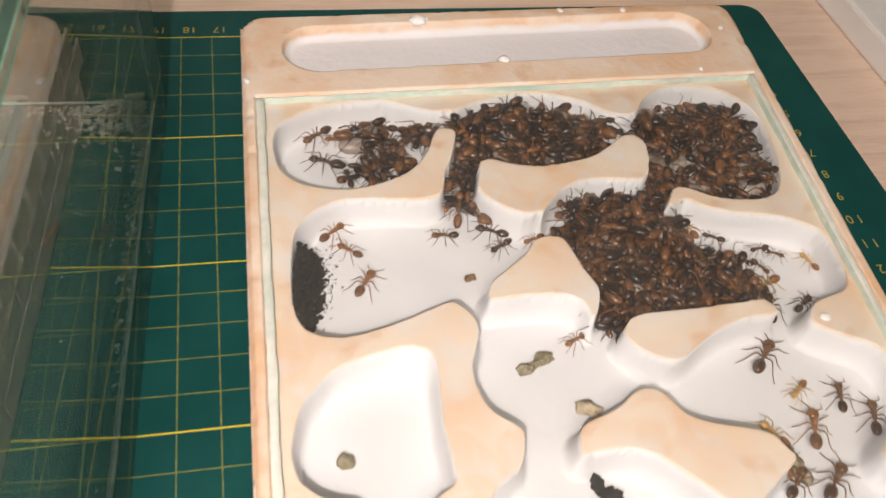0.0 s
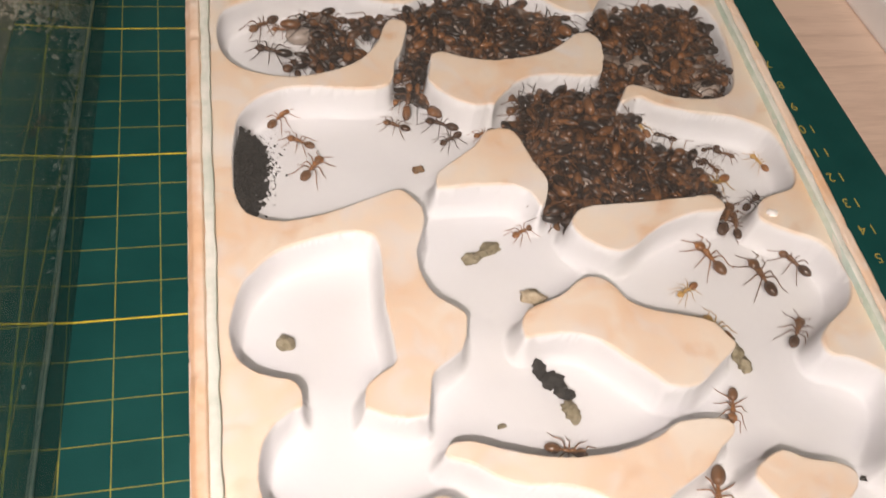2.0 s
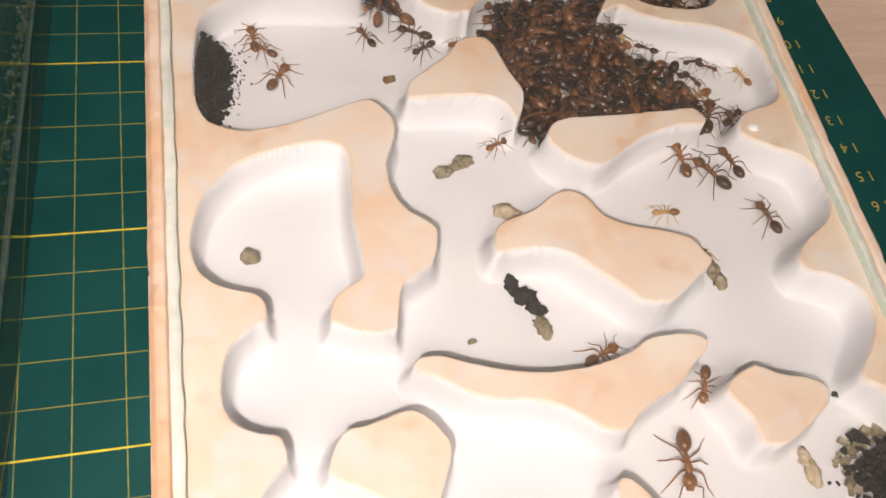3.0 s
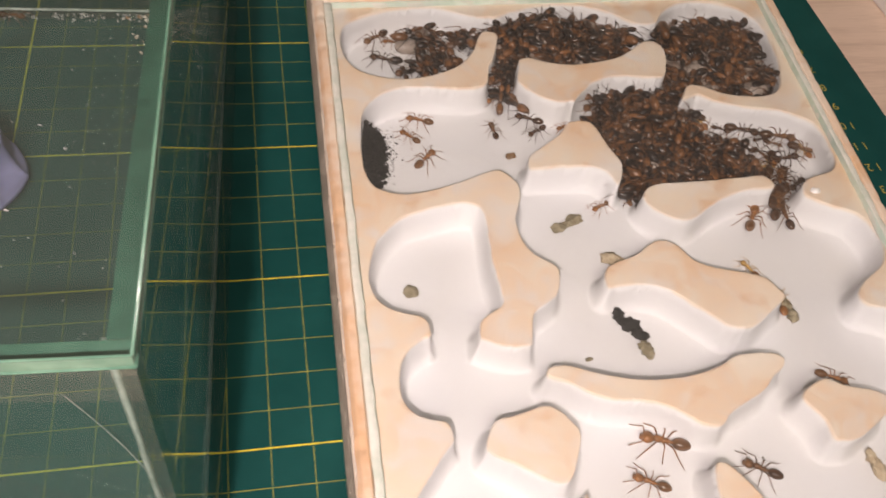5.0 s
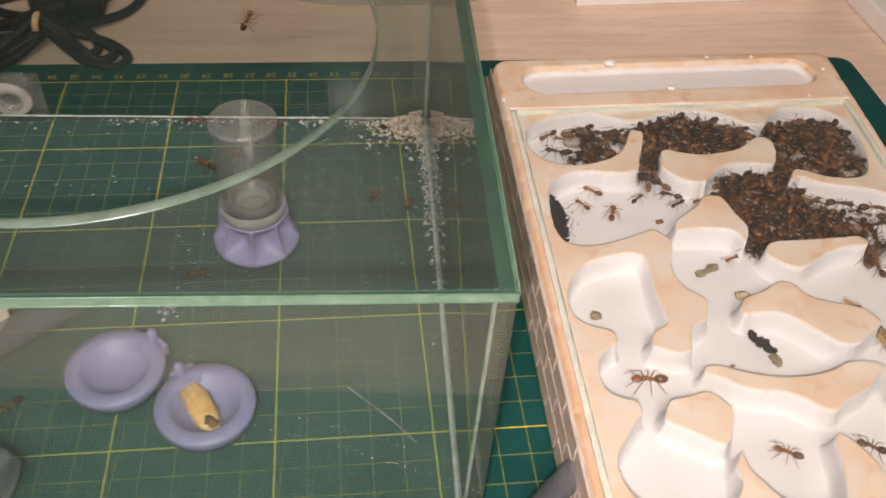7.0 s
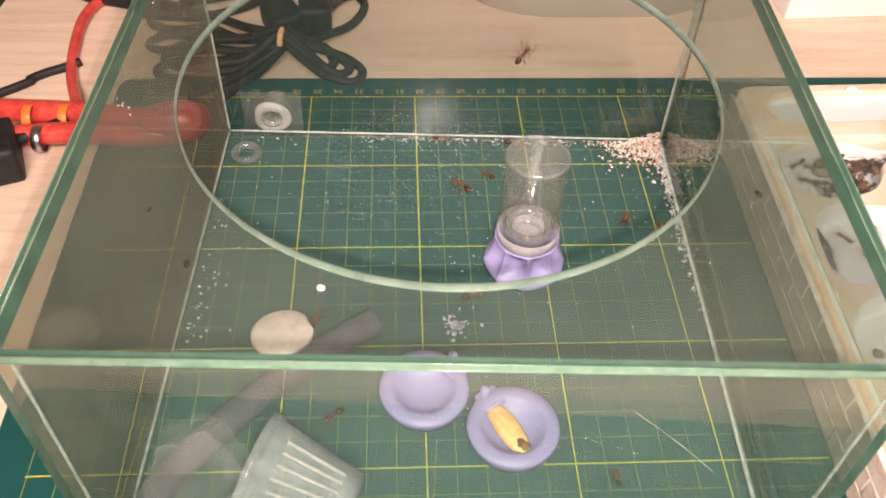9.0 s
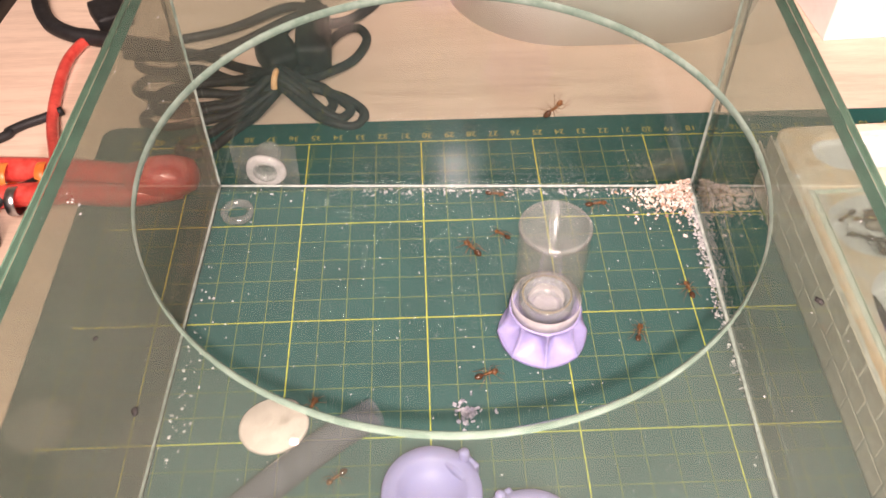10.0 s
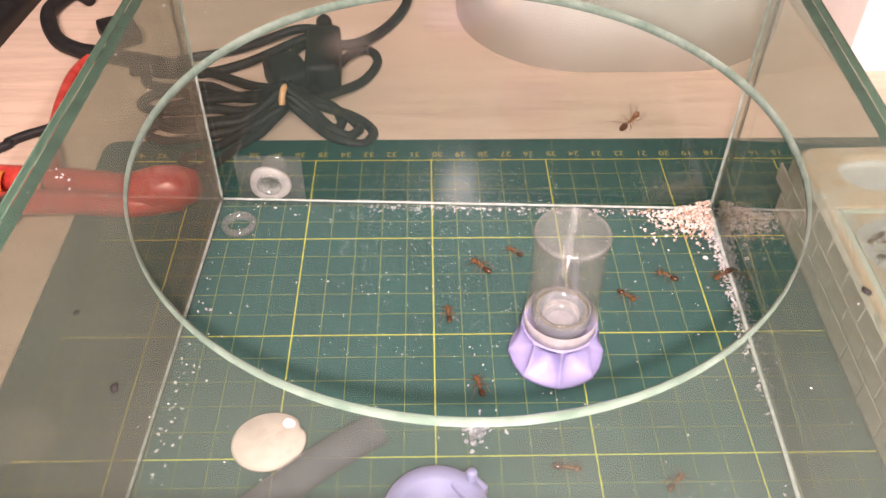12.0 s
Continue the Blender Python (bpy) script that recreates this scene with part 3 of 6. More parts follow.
# The carved rooms, and the islands of plaster left standing between them.
ROOMS = {
    "upper_left": [
        (4.66, -8.84), (4.76, -8.11), (5.17, -7.67), (5.87, -7.32), (6.80, -7.13), (7.74, -7.11), (8.35, -7.38), (8.99, -7.62), (9.55, -7.61),
        (9.65, -8.03), (9.43, -8.36), (9.07, -8.32), (8.82, -8.66), (8.62, -9.13), (8.22, -9.70), (7.73, -10.05), (7.00, -10.32), (6.29, -10.41),
        (5.61, -10.28), (5.08, -10.00), (4.76, -9.52),
    ],
    "upper_middle": [
        (9.29, -7.73), (9.71, -7.57), (10.25, -7.31), (11.04, -7.08), (11.90, -6.97), (12.78, -7.14), (13.53, -7.50), (14.06, -7.97), (14.58, -8.07),
        (15.00, -7.99), (14.86, -8.63), (14.43, -8.89), (14.08, -8.94), (13.64, -9.28), (13.03, -9.66), (12.17, -9.88), (11.38, -9.94), (10.65, -9.76),
        (10.20, -9.58), (9.87, -9.66), (9.65, -9.44), (9.50, -9.06), (9.52, -8.73), (9.41, -8.32),
    ],
    "shaft": [
        (9.60, -8.33), (10.08, -8.47), (9.90, -9.67), (9.74, -10.07), (9.65, -10.58), (9.53, -10.87), (8.73, -10.81), (8.83, -10.42), (9.00, -9.92),
        (9.31, -9.09),
    ],
    "upper_right": [
        (14.69, -8.39), (14.96, -7.85), (15.34, -7.37), (15.94, -6.99), (16.78, -6.87), (17.62, -7.04), (18.17, -7.48), (18.49, -8.41), (18.43, -9.49),
        (18.15, -10.56), (17.82, -11.23), (17.34, -11.53), (16.67, -11.56), (15.95, -11.42), (15.45, -11.13), (15.07, -10.98), (14.75, -11.10), (14.49, -11.55),
        (14.25, -11.49), (14.21, -10.92), (14.45, -10.30), (14.63, -9.65), (14.65, -9.13), (14.39, -8.77),
    ],
    "left_hall": [
        (9.04, -9.71), (8.77, -10.57), (8.50, -10.81), (7.98, -10.87), (7.36, -10.82), (6.39, -10.76), (5.82, -10.91), (5.39, -11.17), (5.10, -11.51),
        (4.94, -11.89), (4.84, -12.57), (4.79, -13.23), (4.79, -13.86), (4.93, -14.41), (5.21, -14.66), (5.68, -14.80), (6.29, -14.74), (6.94, -14.57),
        (7.61, -14.33), (8.16, -14.12), (8.41, -14.14), (8.62, -14.40), (8.76, -14.70), (8.76, -15.34), (9.40, -15.26), (9.43, -14.33), (9.21, -13.98),
        (9.25, -13.74), (9.90, -13.21), (10.32, -12.90), (10.69, -12.46), (11.10, -12.37), (11.35, -11.98), (11.13, -11.54), (10.66, -11.56), (10.07, -11.24),
        (9.76, -10.83), (9.66, -10.54), (9.81, -9.77),
    ],
    "swarm_hall": [
        (10.97, -12.04), (11.22, -11.45), (11.62, -11.03), (12.11, -10.66), (12.93, -10.49), (14.00, -10.61), (14.37, -10.42), (14.56, -9.98), (14.88, -10.86),
        (14.49, -11.59), (15.07, -11.39), (15.44, -11.69), (16.19, -11.99), (17.24, -12.17), (17.81, -12.42), (18.26, -12.77), (18.37, -13.36), (18.30, -13.99),
        (18.19, -14.43), (17.90, -14.73), (17.45, -14.85), (17.05, -14.98), (16.74, -15.25), (16.44, -15.61), (15.46, -15.67), (15.12, -15.47), (13.93, -15.59),
        (12.55, -15.59), (11.90, -15.52), (11.29, -15.31), (11.36, -14.19), (11.29, -12.98),
    ],
    "seed_room": [
        (7.58, -15.37), (7.37, -15.24), (7.00, -15.19), (6.19, -15.36), (5.52, -15.59), (5.05, -16.01), (4.74, -16.45), (4.56, -17.04), (4.51, -17.47),
        (4.62, -17.98), (4.90, -18.28), (5.29, -18.46), (5.58, -18.55), (5.73, -18.81), (5.71, -19.11), (5.76, -19.63), (6.67, -19.73), (6.83, -19.29),
        (6.85, -19.09), (6.92, -18.83), (7.18, -18.62), (7.45, -18.47), (7.58, -18.26), (7.58, -17.75), (7.56, -17.14), (7.61, -16.36), (7.66, -15.71),
    ],
    "west_hall": [
        (5.71, -19.11), (5.34, -19.28), (5.09, -19.50), (4.93, -19.80), (4.84, -20.28), (4.87, -20.64), (5.04, -20.96), (5.40, -21.15), (5.71, -21.25),
        (5.79, -21.51), (5.80, -21.76), (5.72, -22.22), (6.54, -22.44), (8.67, -22.72), (9.15, -20.52), (8.50, -19.53), (8.02, -19.55), (7.76, -19.59),
        (7.29, -19.51), (6.96, -19.34), (6.63, -19.20),
    ],
    "centre": [
        (8.71, -14.51), (8.80, -14.84), (8.58, -15.44), (8.42, -15.85), (8.42, -16.42), (8.60, -16.92), (8.94, -17.23), (9.13, -17.43), (9.11, -17.73),
        (8.95, -18.17), (8.64, -18.43), (8.25, -18.68), (8.11, -19.08), (8.00, -19.61), (7.98, -20.39), (9.51, -21.07), (13.55, -21.80), (14.73, -19.46),
        (15.54, -16.62), (13.86, -15.25), (12.47, -14.79), (11.13, -14.16), (9.65, -13.47), (8.78, -13.84),
    ],
    "fan_hall": [
        (15.70, -14.45), (16.45, -14.50), (16.78, -15.05), (16.72, -15.55), (17.26, -15.95), (17.90, -16.29), (18.15, -16.82), (18.15, -17.43), (17.83, -18.00), (17.38, -18.30),
        (16.94, -18.58), (16.69, -18.88), (16.73, -19.21), (17.12, -19.34), (17.54, -19.58), (17.81, -19.94), (17.71, -20.50), (17.34, -21.03), (16.87, -21.53),
        (16.87, -21.96), (17.12, -22.29), (17.56, -22.74), (17.02, -23.72), (11.39, -22.97), (12.15, -20.60), (12.60, -17.80), (12.95, -15.80), (13.60, -15.20),
    ],
    "south_chamber": [
        (5.79, -21.71), (5.10, -22.49), (4.72, -23.03), (4.63, -23.56), (4.78, -24.20), (5.23, -24.73), (5.84, -25.02), (6.53, -25.10), (7.14, -24.93),
        (7.67, -24.55), (7.94, -24.15), (7.99, -23.73), (8.05, -23.47), (8.50, -22.65), (8.40, -21.47), (6.46, -21.39),
    ],
    "south_east": [
        (8.30, -23.30), (8.60, -24.20), (9.40, -24.90), (13.00, -25.20), (16.20, -25.20), (17.40, -24.40), (17.50, -22.80), (16.50, -21.50), (12.00, -21.00),
        (9.00, -21.00),
    ],
}
SLOT = [(6.15, -5.0), (17.4, -4.53), (17.4, -4.57), (6.15, -5.04)]
ISLANDS = {
    "tooth": [
        (11.10, -12.37), (10.69, -12.46), (10.32, -12.90), (9.90, -13.21), (9.35, -13.62), (9.24, -13.79), (9.21, -14.11), (9.61, -14.10), (10.29, -14.09),
        (10.96, -14.15), (11.35, -14.44), (11.50, -14.86), (11.83, -14.11), (11.65, -13.46), (11.50, -12.73), (11.37, -12.45),
    ],
    "tongue": [
        (12.15, -15.14), (12.59, -14.89), (13.99, -14.85), (15.43, -14.78), (15.83, -14.80), (15.96, -15.19), (15.27, -15.24), (14.59, -15.39), (13.87, -15.71),
        (13.28, -16.11), (12.82, -16.18), (12.32, -15.87), (12.06, -15.46),
    ],
    "whale": [
        (10.31, -17.65), (10.52, -17.45), (11.24, -17.21), (11.67, -16.92), (11.99, -16.80), (12.32, -16.89), (12.53, -17.15), (12.71, -17.49), (13.19, -17.77),
        (13.98, -18.00), (14.42, -18.20), (14.59, -18.53), (14.68, -18.79), (14.23, -19.11), (13.50, -19.57), (12.90, -19.52), (12.65, -19.25), (12.18, -18.76),
        (11.76, -18.35), (11.27, -18.15), (10.61, -18.09), (10.26, -18.14), (10.24, -17.86),
    ],
    "crescent": [
        (8.16, -20.25), (8.32, -20.15), (8.68, -20.16), (9.18, -20.37), (9.87, -20.60), (10.46, -20.71), (11.08, -20.74), (11.74, -20.66), (12.31, -20.51),
        (12.78, -20.29), (13.58, -20.30), (13.86, -20.44), (13.82, -20.67), (13.41, -20.94), (13.10, -21.23), (12.64, -21.44), (12.03, -21.74), (11.76, -21.98),
        (11.35, -21.93), (11.05, -21.69), (10.64, -21.39), (10.08, -21.20), (9.50, -21.13), (8.95, -20.88), (8.54, -20.56), (8.17, -20.41),
    ],
    "bump": [
        (6.43, -21.98), (6.71, -21.36), (7.14, -21.27), (7.62, -21.15), (7.92, -21.09), (8.18, -21.22), (8.41, -21.54), (8.51, -21.91), (8.11, -22.74),
        (7.82, -22.88), (7.49, -22.73), (6.97, -22.35),
    ],
    "shield": [
        (13.91, -21.55), (14.06, -21.34), (14.47, -21.15), (14.75, -21.13), (15.08, -21.33), (15.69, -21.51), (15.95, -21.70), (15.95, -21.89), (15.74, -22.13),
        (15.28, -22.39), (14.77, -22.64), (14.38, -22.65), (14.22, -22.57), (14.20, -22.13), (14.01, -21.79),
    ],
    "heel": [
        (11.20, -22.95), (11.45, -22.82), (11.70, -23.10), (12.10, -24.00), (12.00, -25.40), (10.60, -25.40), (11.00, -24.00),
    ],
}


def carved(px, py):
    """Distance into the carved rooms: positive inside a room."""
    d = from_outline(px, py, SLOT, 1.02)
    for corners in ROOMS.values():
        d = np.minimum(d, from_outline(px, py, corners))
    for corners in ISLANDS.values():
        d = np.maximum(d, -from_outline(px, py, corners))
    return -d


def soft(a, b, v):
    t = ((v - a) / (b - a)).clip(0, 1)
    return t * t * (3 - 2 * t)


def hollow(d):
    """How deep the carving is at a distance from its edge, from 0 to 1: a steep lip that rounds into the floor."""
    return (1 - (1 - (d / 0.25).clip(0, 1)) ** 2.1) ** (1 / 2.1)


def opened(d, step, reach=0.5):
    """Mends the distances where two rooms meet: there the nearest wall is farther off than either room's own outline."""
    n = int(reach / step)
    wall = np.pad(d <= 0, n, constant_values=False)
    near = np.full(d.shape, reach)
    for i in range(-n, n + 1):
        for j in range(-n, n + 1):
            r = math.hypot(i, j) * step
            if r < reach:
                near = np.where(wall[n + i:n + i + d.shape[0], n + j:n + j + d.shape[1]] & (r < near), r, near)
    return np.where(near > 0.1, np.maximum(d, near - step), d)


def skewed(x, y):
    """Tapers the block's plain rectangle to the outline fitted for the camera's one lens."""
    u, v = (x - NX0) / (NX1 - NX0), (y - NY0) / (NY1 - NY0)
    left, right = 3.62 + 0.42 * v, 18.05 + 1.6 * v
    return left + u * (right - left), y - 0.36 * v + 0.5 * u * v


def relief():
    step = 0.029
    nx, ny = int((NX1 - NX0) / step) + 1, int((NY1 - NY0) / step) + 1
    xs, ys = np.linspace(NX0, NX1, nx), np.linspace(NY0, NY1, ny)
    px, py = np.meshgrid(xs, ys)
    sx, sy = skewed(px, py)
    d = carved(sx, sy)
    for _ in range(3):
        p = np.pad(d, 1, mode="edge")
        d = (p[1:-1, 1:-1] * 2 + p[:-2, 1:-1] + p[2:, 1:-1] + p[1:-1, :-2] + p[1:-1, 2:]) / 6
    d = opened(d, step)
    wob = np.array([[noise.noise(Vector((x * 0.7, y * 0.7, 3.0))) for x in xs] for y in ys])
    edge = np.minimum(np.minimum(px - NX0, NX1 - px), py - NY0)
    rim = np.maximum(1 - soft(0.30, 0.36, edge), soft(-6.76, -6.69, py))
    pz = TOP + (RIM - TOP) * rim - hollow(d) * (TOP - FLOOR_Z + 0.06 * wob) * (1 - 0.5 * soft(-6.8, -6.2, py))
    pz += 0.012 * wob
    # chipped, rounded outer corners
    chip = np.array([[noise.noise(Vector((x * 2.2, y * 2.2, 7.0))) for x in xs] for y in ys])
    pz -= 0.10 * (chip - 0.15).clip(0, 1) * (1 - soft(0.05, 0.45, np.minimum(edge, NY1 - py)))
    out = np.minimum(edge, NY1 - py)
    pz -= 0.09 * (1 - soft(0.0, 0.12, out))
    return px, py, pz


CARVED = opened(carved(*np.meshgrid(np.arange(NX0, NX1 + 0.5, 0.05), np.arange(NY0, NY1, 0.05))), 0.05)


def foothold(x, y):
    """The nearest place to (x, y) on a chamber's floor, clear of its walls, and its height."""
    def inside(a, c):
        return float(CARVED[int(np.clip((c - NY0) / 0.05, 0, CARVED.shape[0] - 1)), int(np.clip((a - NX0) / 0.05, 0, CARVED.shape[1] - 1))])

    for _ in range(8):
        d = inside(x, y)
        if d > 0.22:
            break
        gx, gy = inside(x + 0.1, y) - inside(x - 0.1, y), inside(x, y + 0.1) - inside(x, y - 0.1)
        k = 0.1 / (math.hypot(gx, gy) + 1e-6)
        x, y = x + gx * k, y + gy * k
    return x, y, TOP - float(hollow(np.array(inside(x, y)))) * (TOP - FLOOR_Z) + 0.02


def nest_block():
    px, py, pz = relief()
    ny, nx = px.shape
    r = 0.7
    qx, qy = px.copy(), py.copy()
    # rounded plan corners
    for cx, sx in ((NX0, 1), (NX1, -1)):
        for cy, sy in ((NY0, 1), (NY1, -1)):
            u, v = (px - cx) * sx, (py - cy) * sy
            near = (u < r) & (v < r)
            a, b = r - u, r - v
            far = np.hypot(a, b)
            lim = np.maximum(a, b)
            k = np.where(near & (far > 1e-6), lim / np.maximum(far, 1e-6), 1)
            qx = np.where(near, cx + sx * (r - a * k), qx)
            qy = np.where(near, cy + sy * (r - b * k), qy)
    for k in range(ny):
        for c in (0, nx - 1):
            qx[k, c] += 0.05 * noise.noise(Vector((c, py[k, c] * 1.3, 1.0)))
    for c in range(nx):
        for k in (0, ny - 1):
            qy[k, c] += 0.05 * noise.noise(Vector((px[k, c] * 1.3, k, 2.0)))
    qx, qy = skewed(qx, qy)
    verts = np.stack([qx, qy, pz], -1).reshape(-1, 3)
    i = np.arange(ny * nx).reshape(ny, nx)
    faces = np.stack([i[:-1, :-1], i[:-1, 1:], i[1:, 1:], i[1:, :-1]], -1).reshape(-1, 4).tolist()
    loop = np.concatenate([i[0, :], i[1:, -1], i[-1, -2::-1], i[-2:0:-1, 0]])
    low = verts[loop].copy()
    low[:, 2] = 0.0
    n0 = len(verts)
    verts = np.vstack([verts, low])
    k = len(loop)
    index = [0] * len(faces)
    for j in range(k):
        a, b = loop[j], loop[(j + 1) % k]
        faces.append((int(b), int(a), n0 + j, n0 + (j + 1) % k))
        index.append(1)
    faces.append(tuple(range(n0 + k - 1, n0 - 1, -1)))
    index.append(1)
    return mesh_from("plaster_block", verts, faces, [M_PLASTER, M_SIDE], index, True)


ant_nest = thing("ant_nest", "plaster ant nest with carved chambers under glass on a mat", "ant nest")
put("plaster_block", nest_block(), ant_nest)


def slab(name, x0, x1, y0, y1, z0, z1, clear, edge, parent, label="", plain=(), shift=None):
    """A glass sheet: clear on its two broad faces, green on its cut edges."""
    bm = box_bm(x0, x1, y0, y1, z0, z1)
    size = (x1 - x0, y1 - y0, z1 - z0)
    thin = size.index(min(size))
    for f in bm.faces:
        f.material_index = 0 if abs(f.normal[thin]) > 0.5 or any(abs(f.normal[k]) > 0.5 for k in plain) or f.normal.z < -0.5 else 1
    for vert in bm.verts if shift else ():
        vert.co.x, vert.co.y = shift(vert.co.x, vert.co.y)
    return part(name, bm, [clear, edge], parent, label, smooth=False)


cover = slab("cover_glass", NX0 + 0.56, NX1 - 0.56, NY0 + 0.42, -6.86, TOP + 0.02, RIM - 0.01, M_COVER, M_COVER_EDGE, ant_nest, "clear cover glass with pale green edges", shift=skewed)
cover.visible_shadow = False


for sx0, sx1, sy0, sy1 in ((NX0 + 0.34, NX0 + 0.55, NY0 + 0.34, -6.78), (NX1 - 0.55, NX1 - 0.34, NY0 + 0.34, -6.78), (NX0 + 0.555, NX1 - 0.555, -6.855, -6.78), (NX0 + 0.555, NX1 - 0.555, NY0 + 0.34, NY0 + 0.415)):
    bead_bm = box_bm(sx0, sx1, sy0, sy1, TOP - 0.05, RIM - 0.03, 0.02, 1)
    long = [e for e in bead_bm.edges if e.calc_length() > 5]
    bmesh.ops.subdivide_edges(bead_bm, edges=long, cuts=90, use_grid_fill=True)
    for vert in bead_bm.verts:
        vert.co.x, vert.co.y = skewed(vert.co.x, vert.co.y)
        vert.co += 0.05 * noise.noise_vector(vert.co * 1.6) * Vector((0.6, 0.6, 0.25)) + 0.02 * noise.noise_vector(vert.co * 6)
    part("sealant_bead", bead_bm, M_SEAL, ant_nest, "pale greenish sealant bead")


def bricks(parent, count, rows, long, high, origin, along):
    """Bricks pressed into one side of the block, in running bond, each a piece of its own."""
    me = None
    for j in range(rows):
        for i in range(count + 1):
            if me is None:
                bm = box_bm(-long / 2 + 0.05, long / 2 - 0.05, -0.03, 0.035, -high / 2 + 0.045, high / 2 - 0.045, 0.03, 1)
                ob = part("brick", bm, M_BRICK, parent, smooth=False)
                me = ob.data
            else:
                ob = put("brick", me, parent)
            s = (i + 0.5 * (j % 2)) * long
            p = Vector(origin) + Vector(along) * s + Vector((0, 0, (j + 0.5) * high))
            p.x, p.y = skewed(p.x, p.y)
            ob.matrix_basis = at(p.x, p.y, p.z, 0, 0, math.degrees(math.atan2(along[1], along[0])) - (1.05 if along[1] else 0))


bricks(ant_nest, 13, 3, 1.62, 0.93, (NX0, NY0 + 1.2, 0.1), (0, 1, 0))
bricks(ant_nest, 8, 3, 1.62, 0.93, (NX0 + 0.9, NY0, 0.1), (1, 0, 0))

# ---- glass box with its lid ----
BX, BY, TURN, HALF_X, HALF_Y, HIGH, THICK = -9.06, -13.27, -2.4, 10.25, 10.3, 11.0, 0.34
BOX_POSE = at(BX, BY, 0, 0, 0, TURN)
glass_box = thing("glass_box", "dusty glass box with green edges on the cutting mat", "glass tank", BOX_POSE)
H1 = HIGH - 0.3
slab("bottom_pane", -HALF_X + THICK, HALF_X - THICK, -HALF_Y + THICK, HALF_Y - THICK, 0.03, 0.33, M_FLOOR_GLASS, M_FLOOR_GLASS, glass_box)
slab("front_pane", -HALF_X, HALF_X, -HALF_Y, -HALF_Y + THICK, 0.02, H1, M_PANE, M_EDGE_MID, glass_box)
slab("back_pane", -HALF_X, HALF_X, HALF_Y - THICK, HALF_Y, 0.02, H1, M_BACK, M_EDGE, glass_box)
slab("side_pane", -HALF_X, -HALF_X + THICK, -HALF_Y + THICK + 0.01, HALF_Y - THICK - 0.01, 0.02, H1, M_LEFT_PANE, M_EDGE, glass_box, plain=(1,))
slab("side_pane", HALF_X - THICK, HALF_X, -HALF_Y + THICK + 0.01, HALF_Y - THICK - 0.01, 0.02, H1, M_SIDE_PANE, M_EDGE, glass_box, plain=(1,))


def bead(points, radius, material=M_SILICONE):
    v, f = tube_data(spline(points, 14), radius, 6)
    rng = np.random.default_rng(len(v))
    v = np.array(v) + rng.normal(0, radius * 0.12, (len(v), 3))
    ob = put("silicone_bead", mesh_from("silicone_bead", v, f, material), glass_box, "smeared clear silicone seam")
    return ob


IX, IY = HALF_X - THICK - 0.03, HALF_Y - THICK - 0.03
bead([(-IX, IY, 0.36), (0, IY, 0.36), (IX, IY, 0.36)], 0.042, M_SILICONE_PALE)
bead([(IX, IY, 0.36), (IX, 0, 0.36), (IX, -IY, 0.36)], 0.07, M_SILICONE_PALE)
bead([(-IX, -IY, 0.36), (-IX, 0, 0.36), (-IX, IY, 0.36)], 0.05)
bead([(-IX, -IY, 0.36), (0, -IY, 0.36), (IX, -IY, 0.36)], 0.06)
for sx in (-1, 1):
    for sy in (-1, 1):
        bead([(sx * IX, sy * IY, 0.4), (sx * IX, sy * IY, 5), (sx * IX, sy * IY, H1 - 0.05)], 0.05)

# the lid, with its round opening
HOLE_R = 7.8
lid = thing("box_cover", "dusty glass lid with a large round opening on the box", "lid", BOX_POSE @ at(-0.22, -0.33, 0))


def lid_bm():
    bm = bmesh.new()
    n, x0, x1, y0, y1 = 96, -HALF_X + 0.2, HALF_X + 0.24, -HALF_Y + 0.28, HALF_Y + 0.33
    for z in (H1 + 0.01, HIGH):
        for i in range(n):
            a = 2 * math.pi * i / n
            c, s = math.cos(a), math.sin(a)
            k = min((x1 if c > 0 else -x0) / max(abs(c), 1e-9), (y1 if s > 0 else -y0) / max(abs(s), 1e-9))
            bm.verts.new((HOLE_R * c, HOLE_R * s, z))
            bm.verts.new((k * c, k * s, z))
        for cx, cy in ((x0, y0), (x1, y0), (x1, y1), (x0, y1)):
            bm.verts.new((cx, cy, z))
    bm.verts.ensure_lookup_table()
    bm.verts.index_update()
    m = 2 * n + 4
    corner_at = {}
    for q, (cx, cy) in enumerate(((x0, y0), (x1, y0), (x1, y1), (x0, y1))):
        corner_at[int((math.atan2(cy, cx) % (2 * math.pi)) / (2 * math.pi) * n)] = q
    for lay in (0, 1):
        for i in range(n):
            j = (i + 1) % n
            v = bm.verts
            ring = [v[lay * m + 2 * i], v[lay * m + 2 * i + 1]]
            if i in corner_at:
                ring.append(v[lay * m + 2 * n + corner_at[i]])
            ring += [v[lay * m + 2 * j + 1], v[lay * m + 2 * j]]
            bm.faces.new(ring if lay else ring[::-1]).material_index = 0
    for i in range(n):
        j = (i + 1) % n
        outer = [bm.verts[2 * i + 1], bm.verts[2 * j + 1]]
        if i in corner_at:
            outer.insert(1, bm.verts[2 * n + corner_at[i]])
        for p, q in zip(outer, outer[1:]):
            bm.faces.new((p, q, bm.verts[q.index + m], bm.verts[p.index + m])).material_index = 1
    return bm


